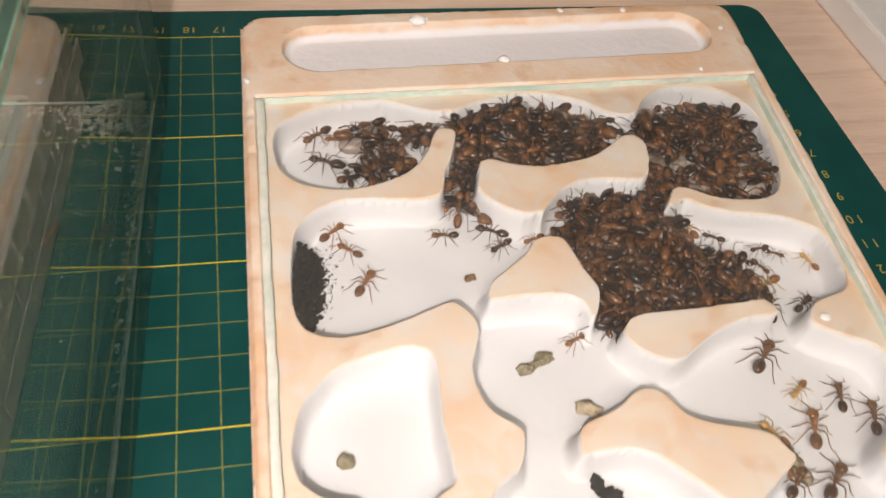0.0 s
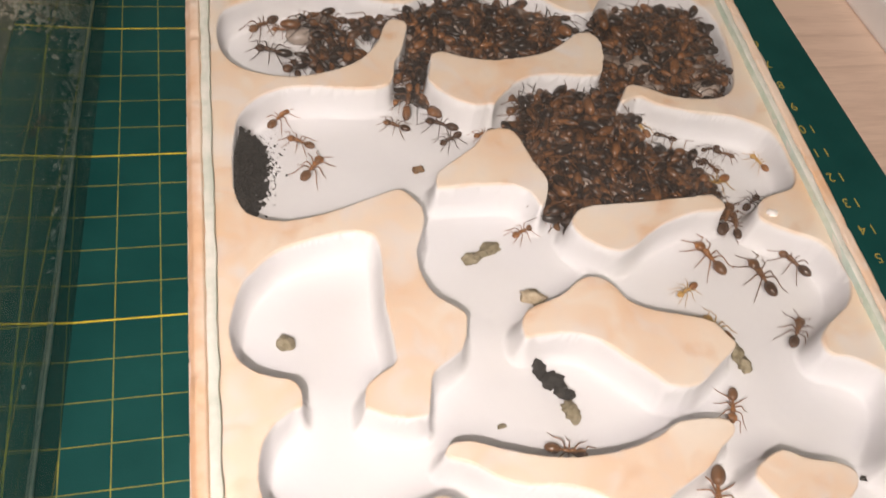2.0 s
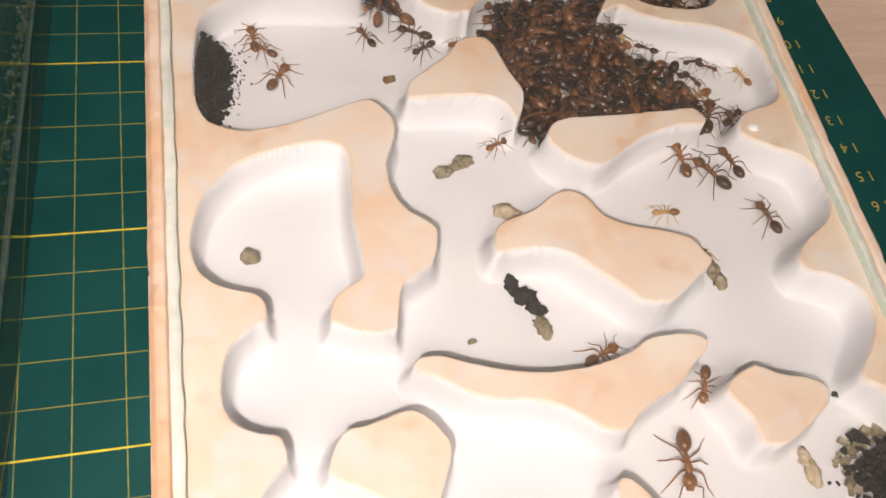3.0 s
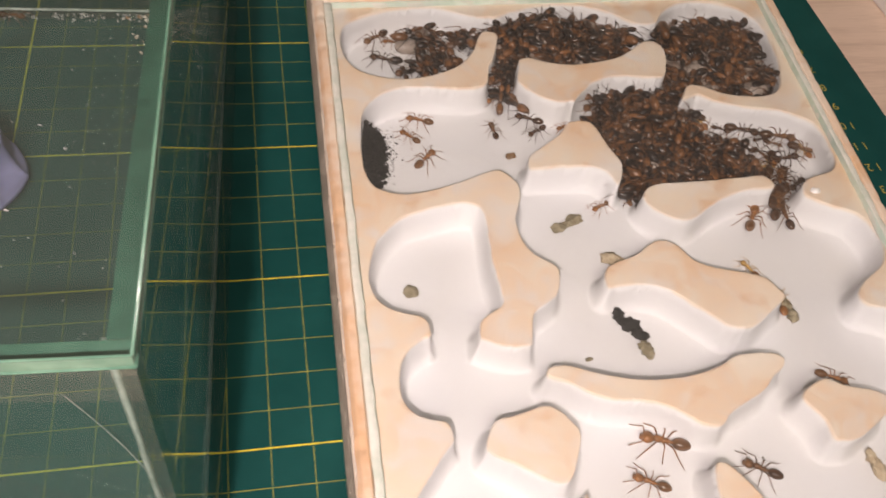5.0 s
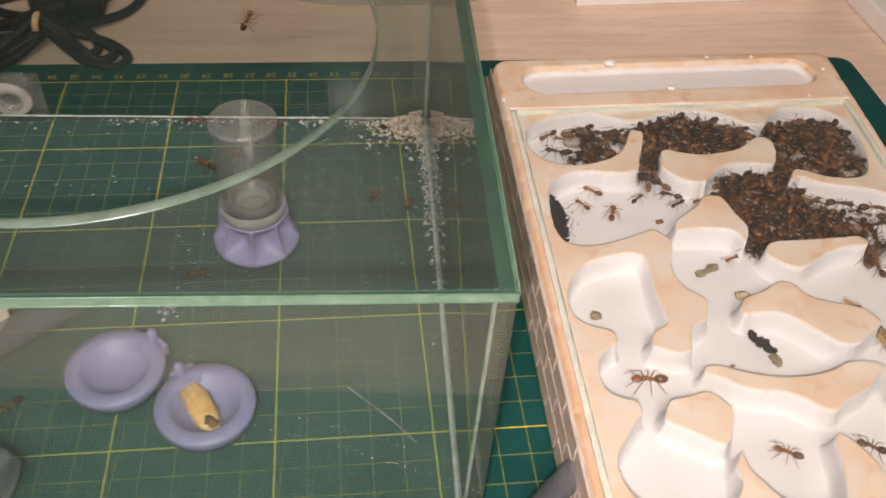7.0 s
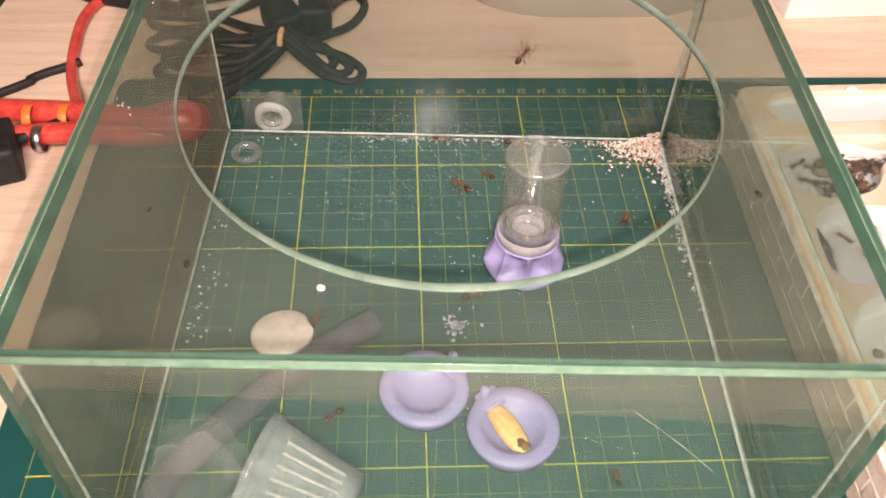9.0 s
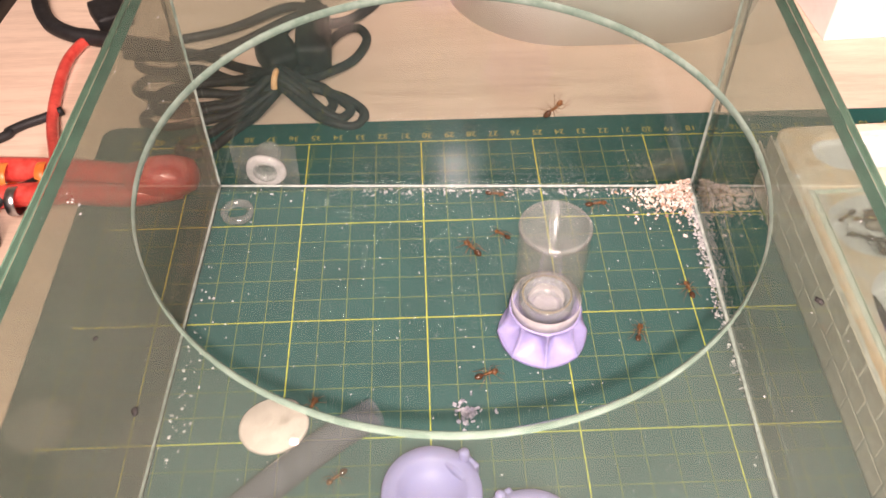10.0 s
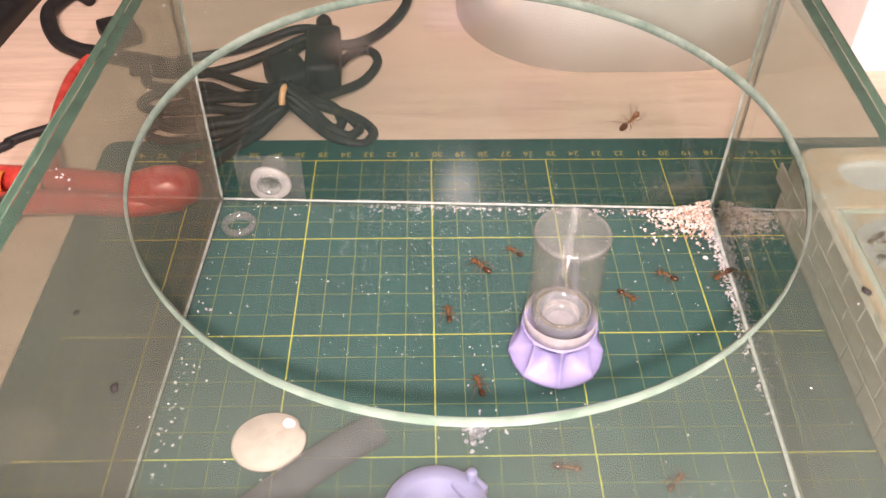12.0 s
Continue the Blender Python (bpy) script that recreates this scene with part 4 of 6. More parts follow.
part("sheet", lid_bm(), [M_LID, M_LID_EDGE], lid, "hazy sheet glass", smooth=False)
x0, x1, y0, y1 = -HALF_X + 0.2, HALF_X + 0.24, -HALF_Y + 0.28, HALF_Y + 0.33
for z in (H1 + 0.03, HIGH - 0.02):
    for ends in (((x0, y0), (x1, y0)), ((x1, y0), (x1, y1)), ((x1, y1), (x0, y1)), ((x0, y1), (x0, y0))):
        v, f = tube_data([(*p, z) for p in ends], 0.02, 6)
        put("arris", mesh_from("arris", v, f, M_LID_EDGE), lid, "pale ground glass arris")
ring = spin_bm([(HOLE_R, H1 + 0.01), (HOLE_R - 0.05, H1 + 0.06), (HOLE_R - 0.06, HIGH - 0.07), (HOLE_R, HIGH)], 96, close=False)
part("opening_edge", ring, M_EDGE_PALE, lid, "ground green-white glass edge")


# ---- things in the box ----
def inbox(x, y, z=0.34, turn=0.0):
    return at(x, y, z, 0, 0, turn)


# inverted vial on a fluted foot
feeder = thing("water_feeder", "upturned clear glass vial on a fluted lavender foot", "water feeder", inbox(-5.88, -11.15))


def flute(a, k):
    return 1 - (0.02, 0.03, 0.05, 0.13, 0.33, 0.44, 0.40, 0.26, 0.08, 0, 0, 0, 0)[min(k, 12)] * abs(math.sin(4 * a + 0.15)) ** 0.5


part("foot", spin_bm([(1.5, 0), (1.63, 0.05), (1.63, 0.16), (1.60, 0.26), (1.55, 0.42), (1.47, 0.68), (1.40, 0.98), (1.34, 1.22), (1.29, 1.42), (1.26, 1.5), (1.12, 1.52), (1.08, 1.2), (0.6, 1.1)], 160, flute), M_LAVENDER, feeder)
vial = part("vial", spin_bm([(0.5, 1.50), (1.0, 1.51), (1.16, 1.55), (1.16, 5.25), (1.14, 5.4), (1.08, 5.4), (1.08, 1.7), (0.45, 1.62)], 56, close=False), M_VIAL, feeder, "clear glass vial")
vial.visible_shadow = False
part("base", spin_bm([(1.14, 5.41), (1.16, 5.47), (1.11, 5.57), (0.96, 5.62), (0.5, 5.59), (0.02, 5.57)], 56, close=False), M_BASE_GLASS, vial, "thick rounded glass base turned up")
part("base_rim", spin_bm([(1.11, 5.4), (1.175, 5.43), (1.17, 5.53), (1.10, 5.61), (1.06, 5.55)], 56, close=False), M_BASE_GLASS, vial, "rounded glass rim")
part("collar", spin_bm([(1.165, 1.53), (1.20, 1.54), (1.20, 1.98), (1.17, 2.02)], 56, close=False), M_COLLAR, feeder, "pale pinkish-white plastic collar")
# White disc: the glare inside the vial's neck is put into its colour.
part("glare_core", spin_bm([(0.02, 1.66), (0.5, 1.68), (0.6, 1.8), (0.62, 2.0)], 40, close=False), M_COLLAR, feeder, "core of the stopper, whitened for the glare in the neck")
stopper = part("stopper", spin_bm([(0.62, 1.5), (0.92, 1.55), (0.94, 2.05), (0.82, 2.2), (0.7, 2.18), (0.66, 1.8), (0.3, 1.62), (0.02, 1.6)], 48, close=False), M_CUP, feeder, "pale wet stopper in the neck")
part("stopper_ring", spin_bm([(0.80, 2.17), (0.84, 2.17), (0.86, 2.20), (0.83, 2.23), (0.80, 2.22)], 40, close=False), M_OLIVE, stopper, "thin grey ring on the stopper")
part("water", spin_bm([(0.4, 1.6), (0.95, 1.64), (1.0, 2.3), (0.9, 2.42), (0.3, 2.4)], 40), M_WATER, feeder, "clear water in the neck").visible_shadow = False


def dish(x, y, turn, name_label):
    d = thing("food_dish", name_label, "dish", inbox(x, y, 0.34, turn), "food dishes")
    part("bowl", spin_bm([(1.2, 0), (1.45, 0.04), (1.56, 0.5), (1.53, 0.62), (1.14, 0.64), (1.06, 0.6), (0.9, 0.36), (0.65, 0.2), (0.35, 0.12), (0.02, 0.1)], 56, close=False), M_LAVENDER, d)
    lug = part("lug", box_bm(-0.5, 0.28, -0.42, 0.42, 0.1, 0.62, 0.1, 3), M_LAVENDER, d, m=at(1.42, 0, 0))
    part("pin", spin_bm([(0.16, 0.6), (0.16, 0.95), (0.11, 1.02), (0.02, 1.04)], 20, close=False), M_LAVENDER, lug, m=at(0.08, 0.1, 0))
    return d


dish(-10.03, -17.45, 42, "empty lavender round food dish with a small lug")
dish(-7.1, -19.05, 122, "lavender round food dish holding a piece of orange food")
v, f = blob_data(1.05, 0.42, 0.3, 16, 12, lump=0.25)
thing("orange_food", "soft piece of orange food with a brown end, in a dish", "food", at(-7.25, -19.1, 0.78, 0, 0, -62), data=mesh_from("orange_food", v, f, M_FOOD))
v, f = blob_data(0.24, 0.18, 0.13, 10, 8, lump=0.5)
thing("brown_crumb", "small brown crumb lying on the orange food", "crumb", at(-6.85, -19.8, 1.0, 0, 0, -40), data=mesh_from("brown_crumb", v, f, M_BROWN))

# white wafer, clear hose end, cotton, ribbed cup
wafer = thing("white_wafer", "round white wafer with a chipped edge", "wafer", inbox(-15.15, -14.7))
part("disc", spin_bm([(0.9, 0.0), (1.08, 0.05), (1.1, 0.18), (1.02, 0.26), (0.02, 0.28)], 40, lambda a, k: 1 + 0.05 * math.sin(2 * a + 1) - 0.10 * math.exp(-((a - 0.5) / 0.16) ** 2), False), M_SHELL, wafer)

v, f = blob_data(0.10, 0.09, 0.07, 12, 8, (0, 0, 0.06), lump=0.2)
thing("pale_pellet", "small round cream pellet lying on the glass lid", "pellet", at(-12.60, -21.50, HIGH), data=mesh_from("pale_pellet", v, f, M_SHELL))

# Thin pale tube standing in for a curved glint on the floor glass.
sliver = thing("streak_strip", "thin curved strip modelled for a reflection streak on the box floor", "sliver")
tube("strip", [(-2.7, -18.3, 0.37), (-2.0, -19.0, 0.38), (-1.3, -19.75, 0.39), (-0.6, -20.6, 0.37)], 0.02, M_CLEAR, sliver, n=6)

hose = thing("clear_hose", "length of milky clear hose lying in the glass box", "hose")
hv, hf = tube_data(spline([(-11.75, -14.55, 0.9), (-13.2, -15.5, 0.85), (-15.5, -17.5, 0.85), (-17.6, -19.8, 0.9), (-18.7, -21.6, 1.0)], 12), 0.52, 20)
hf = hf[:-2]
put("wall", mesh_from("wall", hv, hf, M_MILKY), hose)

cotton = thing("cotton_ball", "fluffy white cotton plug in front of the glass box", "cotton", at(-17.1, -24.9, 0.02))
rng = np.random.default_rng(5)
bits = [blob_data(1.45, 1.25, 1.95, 48, 36, (0, 0, 1.9), lump=0.22)]
for _ in range(16):
    a, q = rng.uniform(0, 6.3), rng.uniform(0.7, 1)
    bits.append(blob_data(rng.uniform(0.3, 0.55), rng.uniform(0.3, 0.5), rng.uniform(0.25, 0.5), 16, 12, (1.1 * q * math.cos(a), 0.85 * q * math.sin(a), rng.uniform(0.7, 2.8)), lump=0.4))
cv, cf = joined(bits)
cv = [Vector(p) + 0.14 * noise.noise_vector(Vector(p) * 3.5) + 0.05 * noise.noise_vector(Vector(p) * 11) for p in cv]
put("tuft", mesh_from("tuft", cv, cf, M_COTTON), cotton)

cup = thing("ribbed_cup", "ribbed translucent plastic cup lying on its side", "cup", at(-13.85, -21.5, 1.72, 0, 78, 160))
cup_wall = part("wall", spin_bm([(0.95, -1.62), (1.02, -1.65), (1.08, -1.5), (1.62, 1.3), (1.66, 1.34), (1.78, 1.4), (1.78, 1.62), (1.68, 1.65), (1.55, 1.3), (1.0, -1.5), (0.02, -1.54)], 72, close=False), M_CUP, cup)
for k in range(8):
    a = radians(92 + 15 * k)
    part("rib", box_bm(-0.03, 0.07, -0.055, 0.055, -1.15, 0.85, 0.03, 1), M_COLLAR, cup_wall, "white moulded rib", m=at(1.37 * math.cos(a), 1.37 * math.sin(a), 0, 0, 0, math.degrees(a)) @ pose(0, 0, 0, 0, 11, 0))

plug = thing("round_plug", "small milky round plug low in the front pane", "plug", BOX_POSE @ at(8.26, -9.95, 0.8, 90, 0, 0))
part("cap", spin_bm([(0.62, -0.35), (0.64, 0.1), (0.55, 0.3), (0.5, 0.32), (0.02, 0.34)], 32, close=False), M_MILKY, plug)

# Solid ring modelled where the hose fitting mirrors in the floor glass.
reflected_ring = thing("fitting_reflection", "clear ring modelled as the hose fitting's reflection in the box floor", "ring", inbox(-17.57, -4.64))
part("band", spin_bm([(0.42, 0), (0.66, 0.02), (0.68, 0.22), (0.6, 0.3), (0.44, 0.28), (0.42, 0.02)], 40, close=False), M_BASE_GLASS, reflected_ring)
fit_ob = thing("hose_fitting", "clear ribbed plastic hose fitting in the back pane", "fitting", BOX_POSE @ at(-7.9, HALF_Y + 0.05, 1.0, 90, 0, 0))
part("plate", box_bm(-1.35, 1.35, -0.95, 1.25, -0.06, 0.06, 0.03, 1), M_BASE_GLASS, fit_ob, "thin clear square plate")
part("flange", spin_bm([(0.5, 0.06), (0.80, 0.08), (0.84, 0.2), (0.76, 0.3), (0.52, 0.28)], 40, lambda a, k: 1 + 0.05 * math.sin(3 * a + k), False), M_COLLAR, fit_ob, "milky rounded ring")
part("barrel", spin_bm([(0.50, -1.1), (0.54, -0.9), (0.48, -0.7), (0.54, -0.5), (0.50, 0.3), (0.40, 0.3), (0.38, -1.1)], 40, close=False), M_CLEAR, fit_ob)


# ---- litter: crumbs and husks ----
def scatter(name, label, category, material, places, sizes, kind="stuff", flat=0.6, seed=1):
    rs = np.random.default_rng(seed)
    pieces = []
    for (x, y, z), s in zip(places, sizes):
        sx, sy, sz = s * rs.uniform(0.6, 1.5), s * rs.uniform(0.5, 1.0), s * flat
        v = np.array([(-1, -1, -1), (1, -1, -1), (1, 1, -1), (-1, 1, -1), (-1, -1, 1), (1, -1, 1), (1, 1, 1), (-1, 1, 1)], float)
        v = (v * rs.uniform(0.55, 1.0, v.shape)) * (sx, sy, sz)
        e = Euler(rs.uniform(-1, 1, 3) * (0.5, 0.5, 3.1)).to_matrix()
        v = v @ np.array(e).T + (x, y, z + sz * 0.9)
        pieces.append((v, [(0, 3, 2, 1), (4, 5, 6, 7), (0, 1, 5, 4), (1, 2, 6, 5), (2, 3, 7, 6), (3, 0, 4, 7)]))
    v, f = joined(pieces)
    return thing(name, label, category, kind=kind, data=mesh_from(name, v, f, material, smooth=False))


def boxed(u, v):
    p = BOX_POSE @ Vector((u * CM, v * CM, 0))
    return p.x / CM, p.y / CM


rs = np.random.default_rng(8)
pl, sz = [], []
for _ in range(760):
    u = 9.7 - abs(rs.normal(0, 1.0)); v = 9.75 - abs(rs.normal(0, 0.75))
    q = math.hypot(u - 9.7, v - 9.7)
    pl.append((*boxed(u, v), 0.34 + max(0, 0.75 - 0.45 * q) * rs.uniform(0, 1))); sz.append(rs.uniform(0.022, 0.075))
scatter("husk_heap", "heap of pinkish husks and crumbs in the corner of the glass box", "litter", M_HUSK, pl, sz, seed=2)
pl, sz = [], []
for _ in range(260):
    u = rs.uniform(-4, 9.5) if rs.random() < 0.75 else rs.uniform(-9, 9); v = 9.75 - abs(rs.normal(0, 0.22))
    pl.append((*boxed(u, v), 0.34)); sz.append(rs.uniform(0.015, 0.05))
for _ in range(430):
    v = 9.5 - abs(rs.normal(0, 4.2)); u = 9.8 - abs(rs.normal(0, 0.16))
    pl.append((*boxed(u, max(v, -9)), 0.34)); sz.append(rs.uniform(0.015, 0.06))
for _ in range(260):
    pl.append((*boxed(rs.uniform(-9.6, 9.6), rs.uniform(-4, 9.6)), 0.34)); sz.append(rs.uniform(0.008, 0.035))
for _ in range(40):
    pl.append((*boxed(-9.6 + abs(rs.normal(0, 0.4)), rs.uniform(-3, 6)), 0.34)); sz.append(rs.uniform(0.02, 0.06))
scatter("pale_crumbs", "pale crumbs strewn along the panes of the glass box", "litter", M_CRUMB, pl, sz, seed=3)
pl, sz = [], []
for _ in range(60):
    a, q = rs.uniform(0, 6.3), abs(rs.normal(0, 0.35))
    pl.append((-8.8 + q * math.cos(a), -14.4 + q * math.sin(a), 0.34 + max(0, 0.25 - 0.5 * q) * rs.random())); sz.append(rs.uniform(0.04, 0.09))
scatter("crumb_heap", "small heap of grey-white flakes on the box floor", "litter", M_FLAKE, pl, sz, seed=4)
pl, sz = [], []
for cx, cy, spread, count in ((-17.6, -10.6, 0.7, 12), (-17.9, -15.5, 1.0, 9), (-1.0, -20.5, 1.4, 12), (-0.6, -12.0, 0.9, 12), (-14.2, -20.9, 0.9, 14), (-15.8, -5.2, 1.0, 8), (-3.0, -22.6, 1.5, 8), (0.4, -16.5, 0.6, 6)):
    for _ in range(count):
        x, y = cx + rs.normal(0, spread), cy + rs.normal(0, spread)
        if math.hypot(x + 9.3, y + 13.6) > HOLE_R + 0.1 and -19 < x < 0.9 and y > -23:
            pl.append((x, y, HIGH)); sz.append(rs.uniform(0.007, 0.022))
for x, y in ((-18.6, -14.5), (-18.5, -14.8), (-18.4, -14.7), (-18.2, -14.9), (-18.1, -15.2), (-18.4, -14.8), (-18.5, -9.6), (-17.8, -6.9), (-16.2, -7.1), (-16.5, -7.3)):
    pl.append((x, y, HIGH)); sz.append(0.03)
scatter("lid_specks", "white specks of dust lying on the glass lid", "dust", M_CRUMB, pl, sz, seed=9, flat=0.4)
for x, y, q in ((-1.65, -18.56, 0.11), (-15.72, -20.70, 0.10), (-16.9, -18.9, 0.06), (-14.6, -6.1, 0.05)):
    v, f = blob_data(q, q * 0.7, q * 0.5, 8, 6, (0, 0, q * 0.4), lump=0.6)
    thing("dark_speck", "dark speck of dirt lying on the glass lid", "speck", at(x, y, HIGH, 0, 0, 40 * x), group="dark specks", data=mesh_from("dark_speck", v, f, M_BLACK))
pl, sz = [], []
for _ in range(1300):
    y, u = rs.uniform(-14.5, -11.9), rs.random() ** 1.3
    wall_x = 4.80 + 0.22 * ((y + 13.35) / 1.2) ** 2 * 0.6
    wide = 0.66 * min(1.0, max(0.14, (y + 14.7) / 1.5)) * (1.0 if y < -12.2 else 0.75)
    pl.append((wall_x + 0.05 + u * wide + abs(rs.normal(0, 0.05)) * rs.random(), y, FLOOR_Z + 0.72 * (1 - u) ** 0.9 * rs.uniform(0.75, 1.0))); sz.append(rs.uniform(0.025, 0.06))
scatter("dark_soil", "heap of black soil grains at the end of a chamber", "soil", M_BLACK, pl, sz, seed=5)
pl, sz = [], []
for _ in range(150):
    pl.append((5.38 + abs(rs.normal(0, 0.28)), rs.normal(-12.5, 0.5), FLOOR_Z + 0.01)); sz.append(rs.uniform(0.012, 0.03))
scatter("soil_grains", "black soil grains strewn over the white chamber floor", "soil", M_BLACK, pl, sz, seed=6)


def lump_thing(name, label, category, material, x, y, z, parts_at, turn=0, lump=0.5):
    rs2 = np.random.default_rng(int(abs(x * 100 + y * 10)))
    pcs = [blob_data(a, b, c, 26, 18, (dx, dy, c * 0.9), lump=lump) for dx, dy, a, b, c in parts_at]
    v, f = joined(pcs)
    v = np.array(v) + rs2.normal(0, 0.006, (len(v), 3)) + [0.045 * np.array(noise.noise_vector(Vector(p) * 9)) for p in v]
    return thing(name, label, category, at(x, y, z, 0, 0, turn), data=mesh_from(name, v, f, material))


F = FLOOR_Z
lump_thing("dry_husk", "curled grey-brown dead ant husk on the chamber floor", "husk", M_OLIVE, 10.04, -15.46, F, [(-0.25, -0.1, 0.2, 0.13, 0.1), (0.02, 0.0, 0.14, 0.1, 0.09), (0.27, 0.1, 0.2, 0.15, 0.12)], 5)
lump_thing("grey_seed", "round grey seed in a white chamber", "seed", M_OLIVE, 5.57, -17.33, F, [(0, 0, 0.18, 0.17, 0.14)], 0, 0.15)
lump_thing("tan_capsule", "tan capsule leaning on the plaster edge", "husk", M_TAN, 10.94, -16.76, F, [(0, 0, 0.28, 0.16, 0.15)], -25)
lump_thing("black_debris", "jagged black scrap on the chamber floor", "scrap", M_BLACK, 10.87, -18.79, F, [(-0.25, 0.33, 0.13, 0.2, 0.1), (-0.05, 0.02, 0.24, 0.16, 0.12), (0.08, -0.2, 0.14, 0.15, 0.1), (0.22, -0.32, 0.14, 0.1, 0.1)], 0)
lump_thing("grey_husk", "grey-brown husk beside a black scrap", "husk", M_OLIVE, 11.00, -19.47, F, [(0, 0.08, 0.14, 0.13, 0.1), (0.06, -0.08, 0.13, 0.18, 0.1)], 0)
lump_thing("brown_scrap", "small brown scrap on the white chamber floor", "scrap", M_BROWN, 9.08, -12.86, F, [(0, 0, 0.13, 0.1, 0.08)])
lump_thing("amber_husk", "long amber husk on the chamber floor", "husk", M_OLIVE, 15.13, -18.61, F, [(-0.05, 0.3, 0.12, 0.2, 0.1), (0.0, 0.0, 0.13, 0.25, 0.12), (0.06, -0.28, 0.13, 0.18, 0.12)], 0)
lump_thing("grey_speck", "tiny grey speck on the chamber floor", "scrap", M_OLIVE, 9.55, -19.59, F, [(0, 0, 0.08, 0.05, 0.04)])
pl, sz = [], []
for _ in range(420):
    a, q = rs.uniform(0, 6.3), abs(rs.normal(0, 0.5))
    x, y = 16.95 + 0.9 * q * math.cos(a), -23.45 + q * math.sin(a)
    pl.append((x, y, F + max(0, 0.62 - 0.5 * q) * rs.random())); sz.append(rs.uniform(0.04, 0.11))
scatter("dark_litter", "mound of black litter at the end of a chamber", "litter", M_BLACK, pl, sz, seed=14)
pl, sz = [], []
for _ in range(40):
    a, q = rs.uniform(0.3, 3.4), rs.uniform(0.7, 1.1)
    pl.append((16.95 + 0.9 * q * math.cos(a), -23.45 + q * math.sin(a), F)); sz.append(rs.uniform(0.05, 0.13))
scatter("litter_fringe", "olive-tan husks round a mound of black litter", "litter", M_OLIVE, pl, sz, seed=15)
lump_thing("pale_husk", "slim olive-tan husk beside the black litter", "husk", M_TAN, 15.44, -23.00, F, [(0, 0.2, 0.11, 0.2, 0.1), (0.02, -0.1, 0.13, 0.28, 0.11)], 0)

# ---- hose between box and nest ----
link = thing("link_hose", "smoky clear hose leading up to the plaster nest", "hose")
lv, lf = tube_data(spline([(3.76, -22.75, 1.85), (2.7, -23.6, 1.6), (1.1, -24.85, 1.1), (-1.2, -25.9, 0.8), (-5.5, -27.3, 0.62), (-11, -28.6, 0.6)], 10), 0.40, 20)
put("wall", mesh_from("wall", lv, lf[:-2], M_HOSE), link)

# ---- desk clutter behind the box ----
bundle = thing("cable_bundle", "coiled black cable bound with an orange tie", "cable")
TIE = (-16.54, 3.34)


def loop(out, back, tip, lift=0.3, radius=0.23):
    """One turn of the coil: from the tie along out, round the tip and home along back."""
    ends = [(TIE[0], TIE[1], 0.5 + lift)]
    way = [(*p, 0.05 + lift * k) for p, k in zip(out, (0.6, 0.3, 0.2))] + [(*p, 0.0) for p in tip] + [(*p, 0.05 + lift * k) for p, k in zip(back, (0.2, 0.3, 0.6))]
    tube("cable", ends + way + [(TIE[0] + 0.1, TIE[1] + 0.25, 0.45 + lift)], radius, M_CABLE, bundle, n=10)


loop([(-18.57, 5.09), (-20.80, 6.66)], [(-20.66, 5.58), (-18.75, 4.46)], [(-23.25, 7.49), (-23.84, 6.42), (-22.55, 5.73)], 0.9)
loop([(-18.64, 4.24), (-20.33, 4.82)], [(-20.19, 3.75), (-18.31, 3.49)], [(-22.85, 5.31), (-23.55, 4.36), (-22.38, 3.79)], 0.6)
loop([(-18.51, 3.06), (-19.85, 2.78)], [(-19.71, 1.82), (-18.29, 2.42)], [(-22.24, 2.83), (-22.73, 1.99), (-21.57, 1.44)], 0.3)
loop([(-18.18, 2.21), (-19.38, 0.96)], [(-18.55, 0.84), (-17.66, 1.98)], [(-20.70, 0.15), (-20.47, -0.59), (-19.45, -0.30)], 0.15)
loop([(-18.32, 3.92), (-20.09, 4.17)], [(-19.62, 2.35), (-18.19, 2.74)], [(-22.08, 4.21), (-22.56, 3.05), (-21.39, 2.39)], 1.2)
loop([(-15.29, 2.35), (-14.36, 1.49)], [(-13.46, 3.05), (-14.70, 3.72)], [(-13.11, 1.15), (-12.61, 1.77), (-12.73, 2.41)], 0.4)
loop([(-15.41, 2.78), (-14.46, 2.02)], [(-14.07, 3.29), (-15.01, 3.94)], [(-13.74, 1.79), (-13.24, 2.30), (-13.45, 2.84)], 0.8)
loop([(-15.52, 3.10), (-14.88, 2.45)], [(-14.50, 3.71), (-15.32, 4.05)], [(-14.37, 2.33), (-14.07, 2.75), (-14.18, 3.29)], 1.1)
loop([(-15.44, 4.38), (-14.41, 5.10)], [(-14.15, 8.32), (-15.25, 5.77)], [(-13.20, 6.36), (-12.60, 8.06), (-13.13, 9.16)], 0.4)
loop([(-15.86, 4.71), (-15.59, 7.06)], [(-16.96, 7.75), (-17.01, 5.17)], [(-15.32, 9.45), (-16.06, 9.90), (-16.78, 9.27)], 0.6)
tube("cable", [(-15.52, 9.02, 0.6), (-14.07, 9.19, 0.3), (-12.64, 10.88, 0.0), (-11.42, 13.38, -0.02), (-10.82, 16.92, -0.02)], 0.27, M_CABLE, bundle, n=10)
tube("cable", [(-15.32, 9.88, 0.5), (-16.59, 9.91, 0.2), (-19.27, 7.92, 0.0), (-21.55, 7.00, 0.0), (-24.72, 7.30, 0.0)], 0.24, M_CABLE, bundle, n=10)
tube("cable", [(-15.44, 10.33, 0.5), (-17.04, 10.91, 0.2), (-19.73, 9.34, 0.0), (-22.64, 8.33, 0.0)], 0.24, M_CABLE, bundle, n=10)
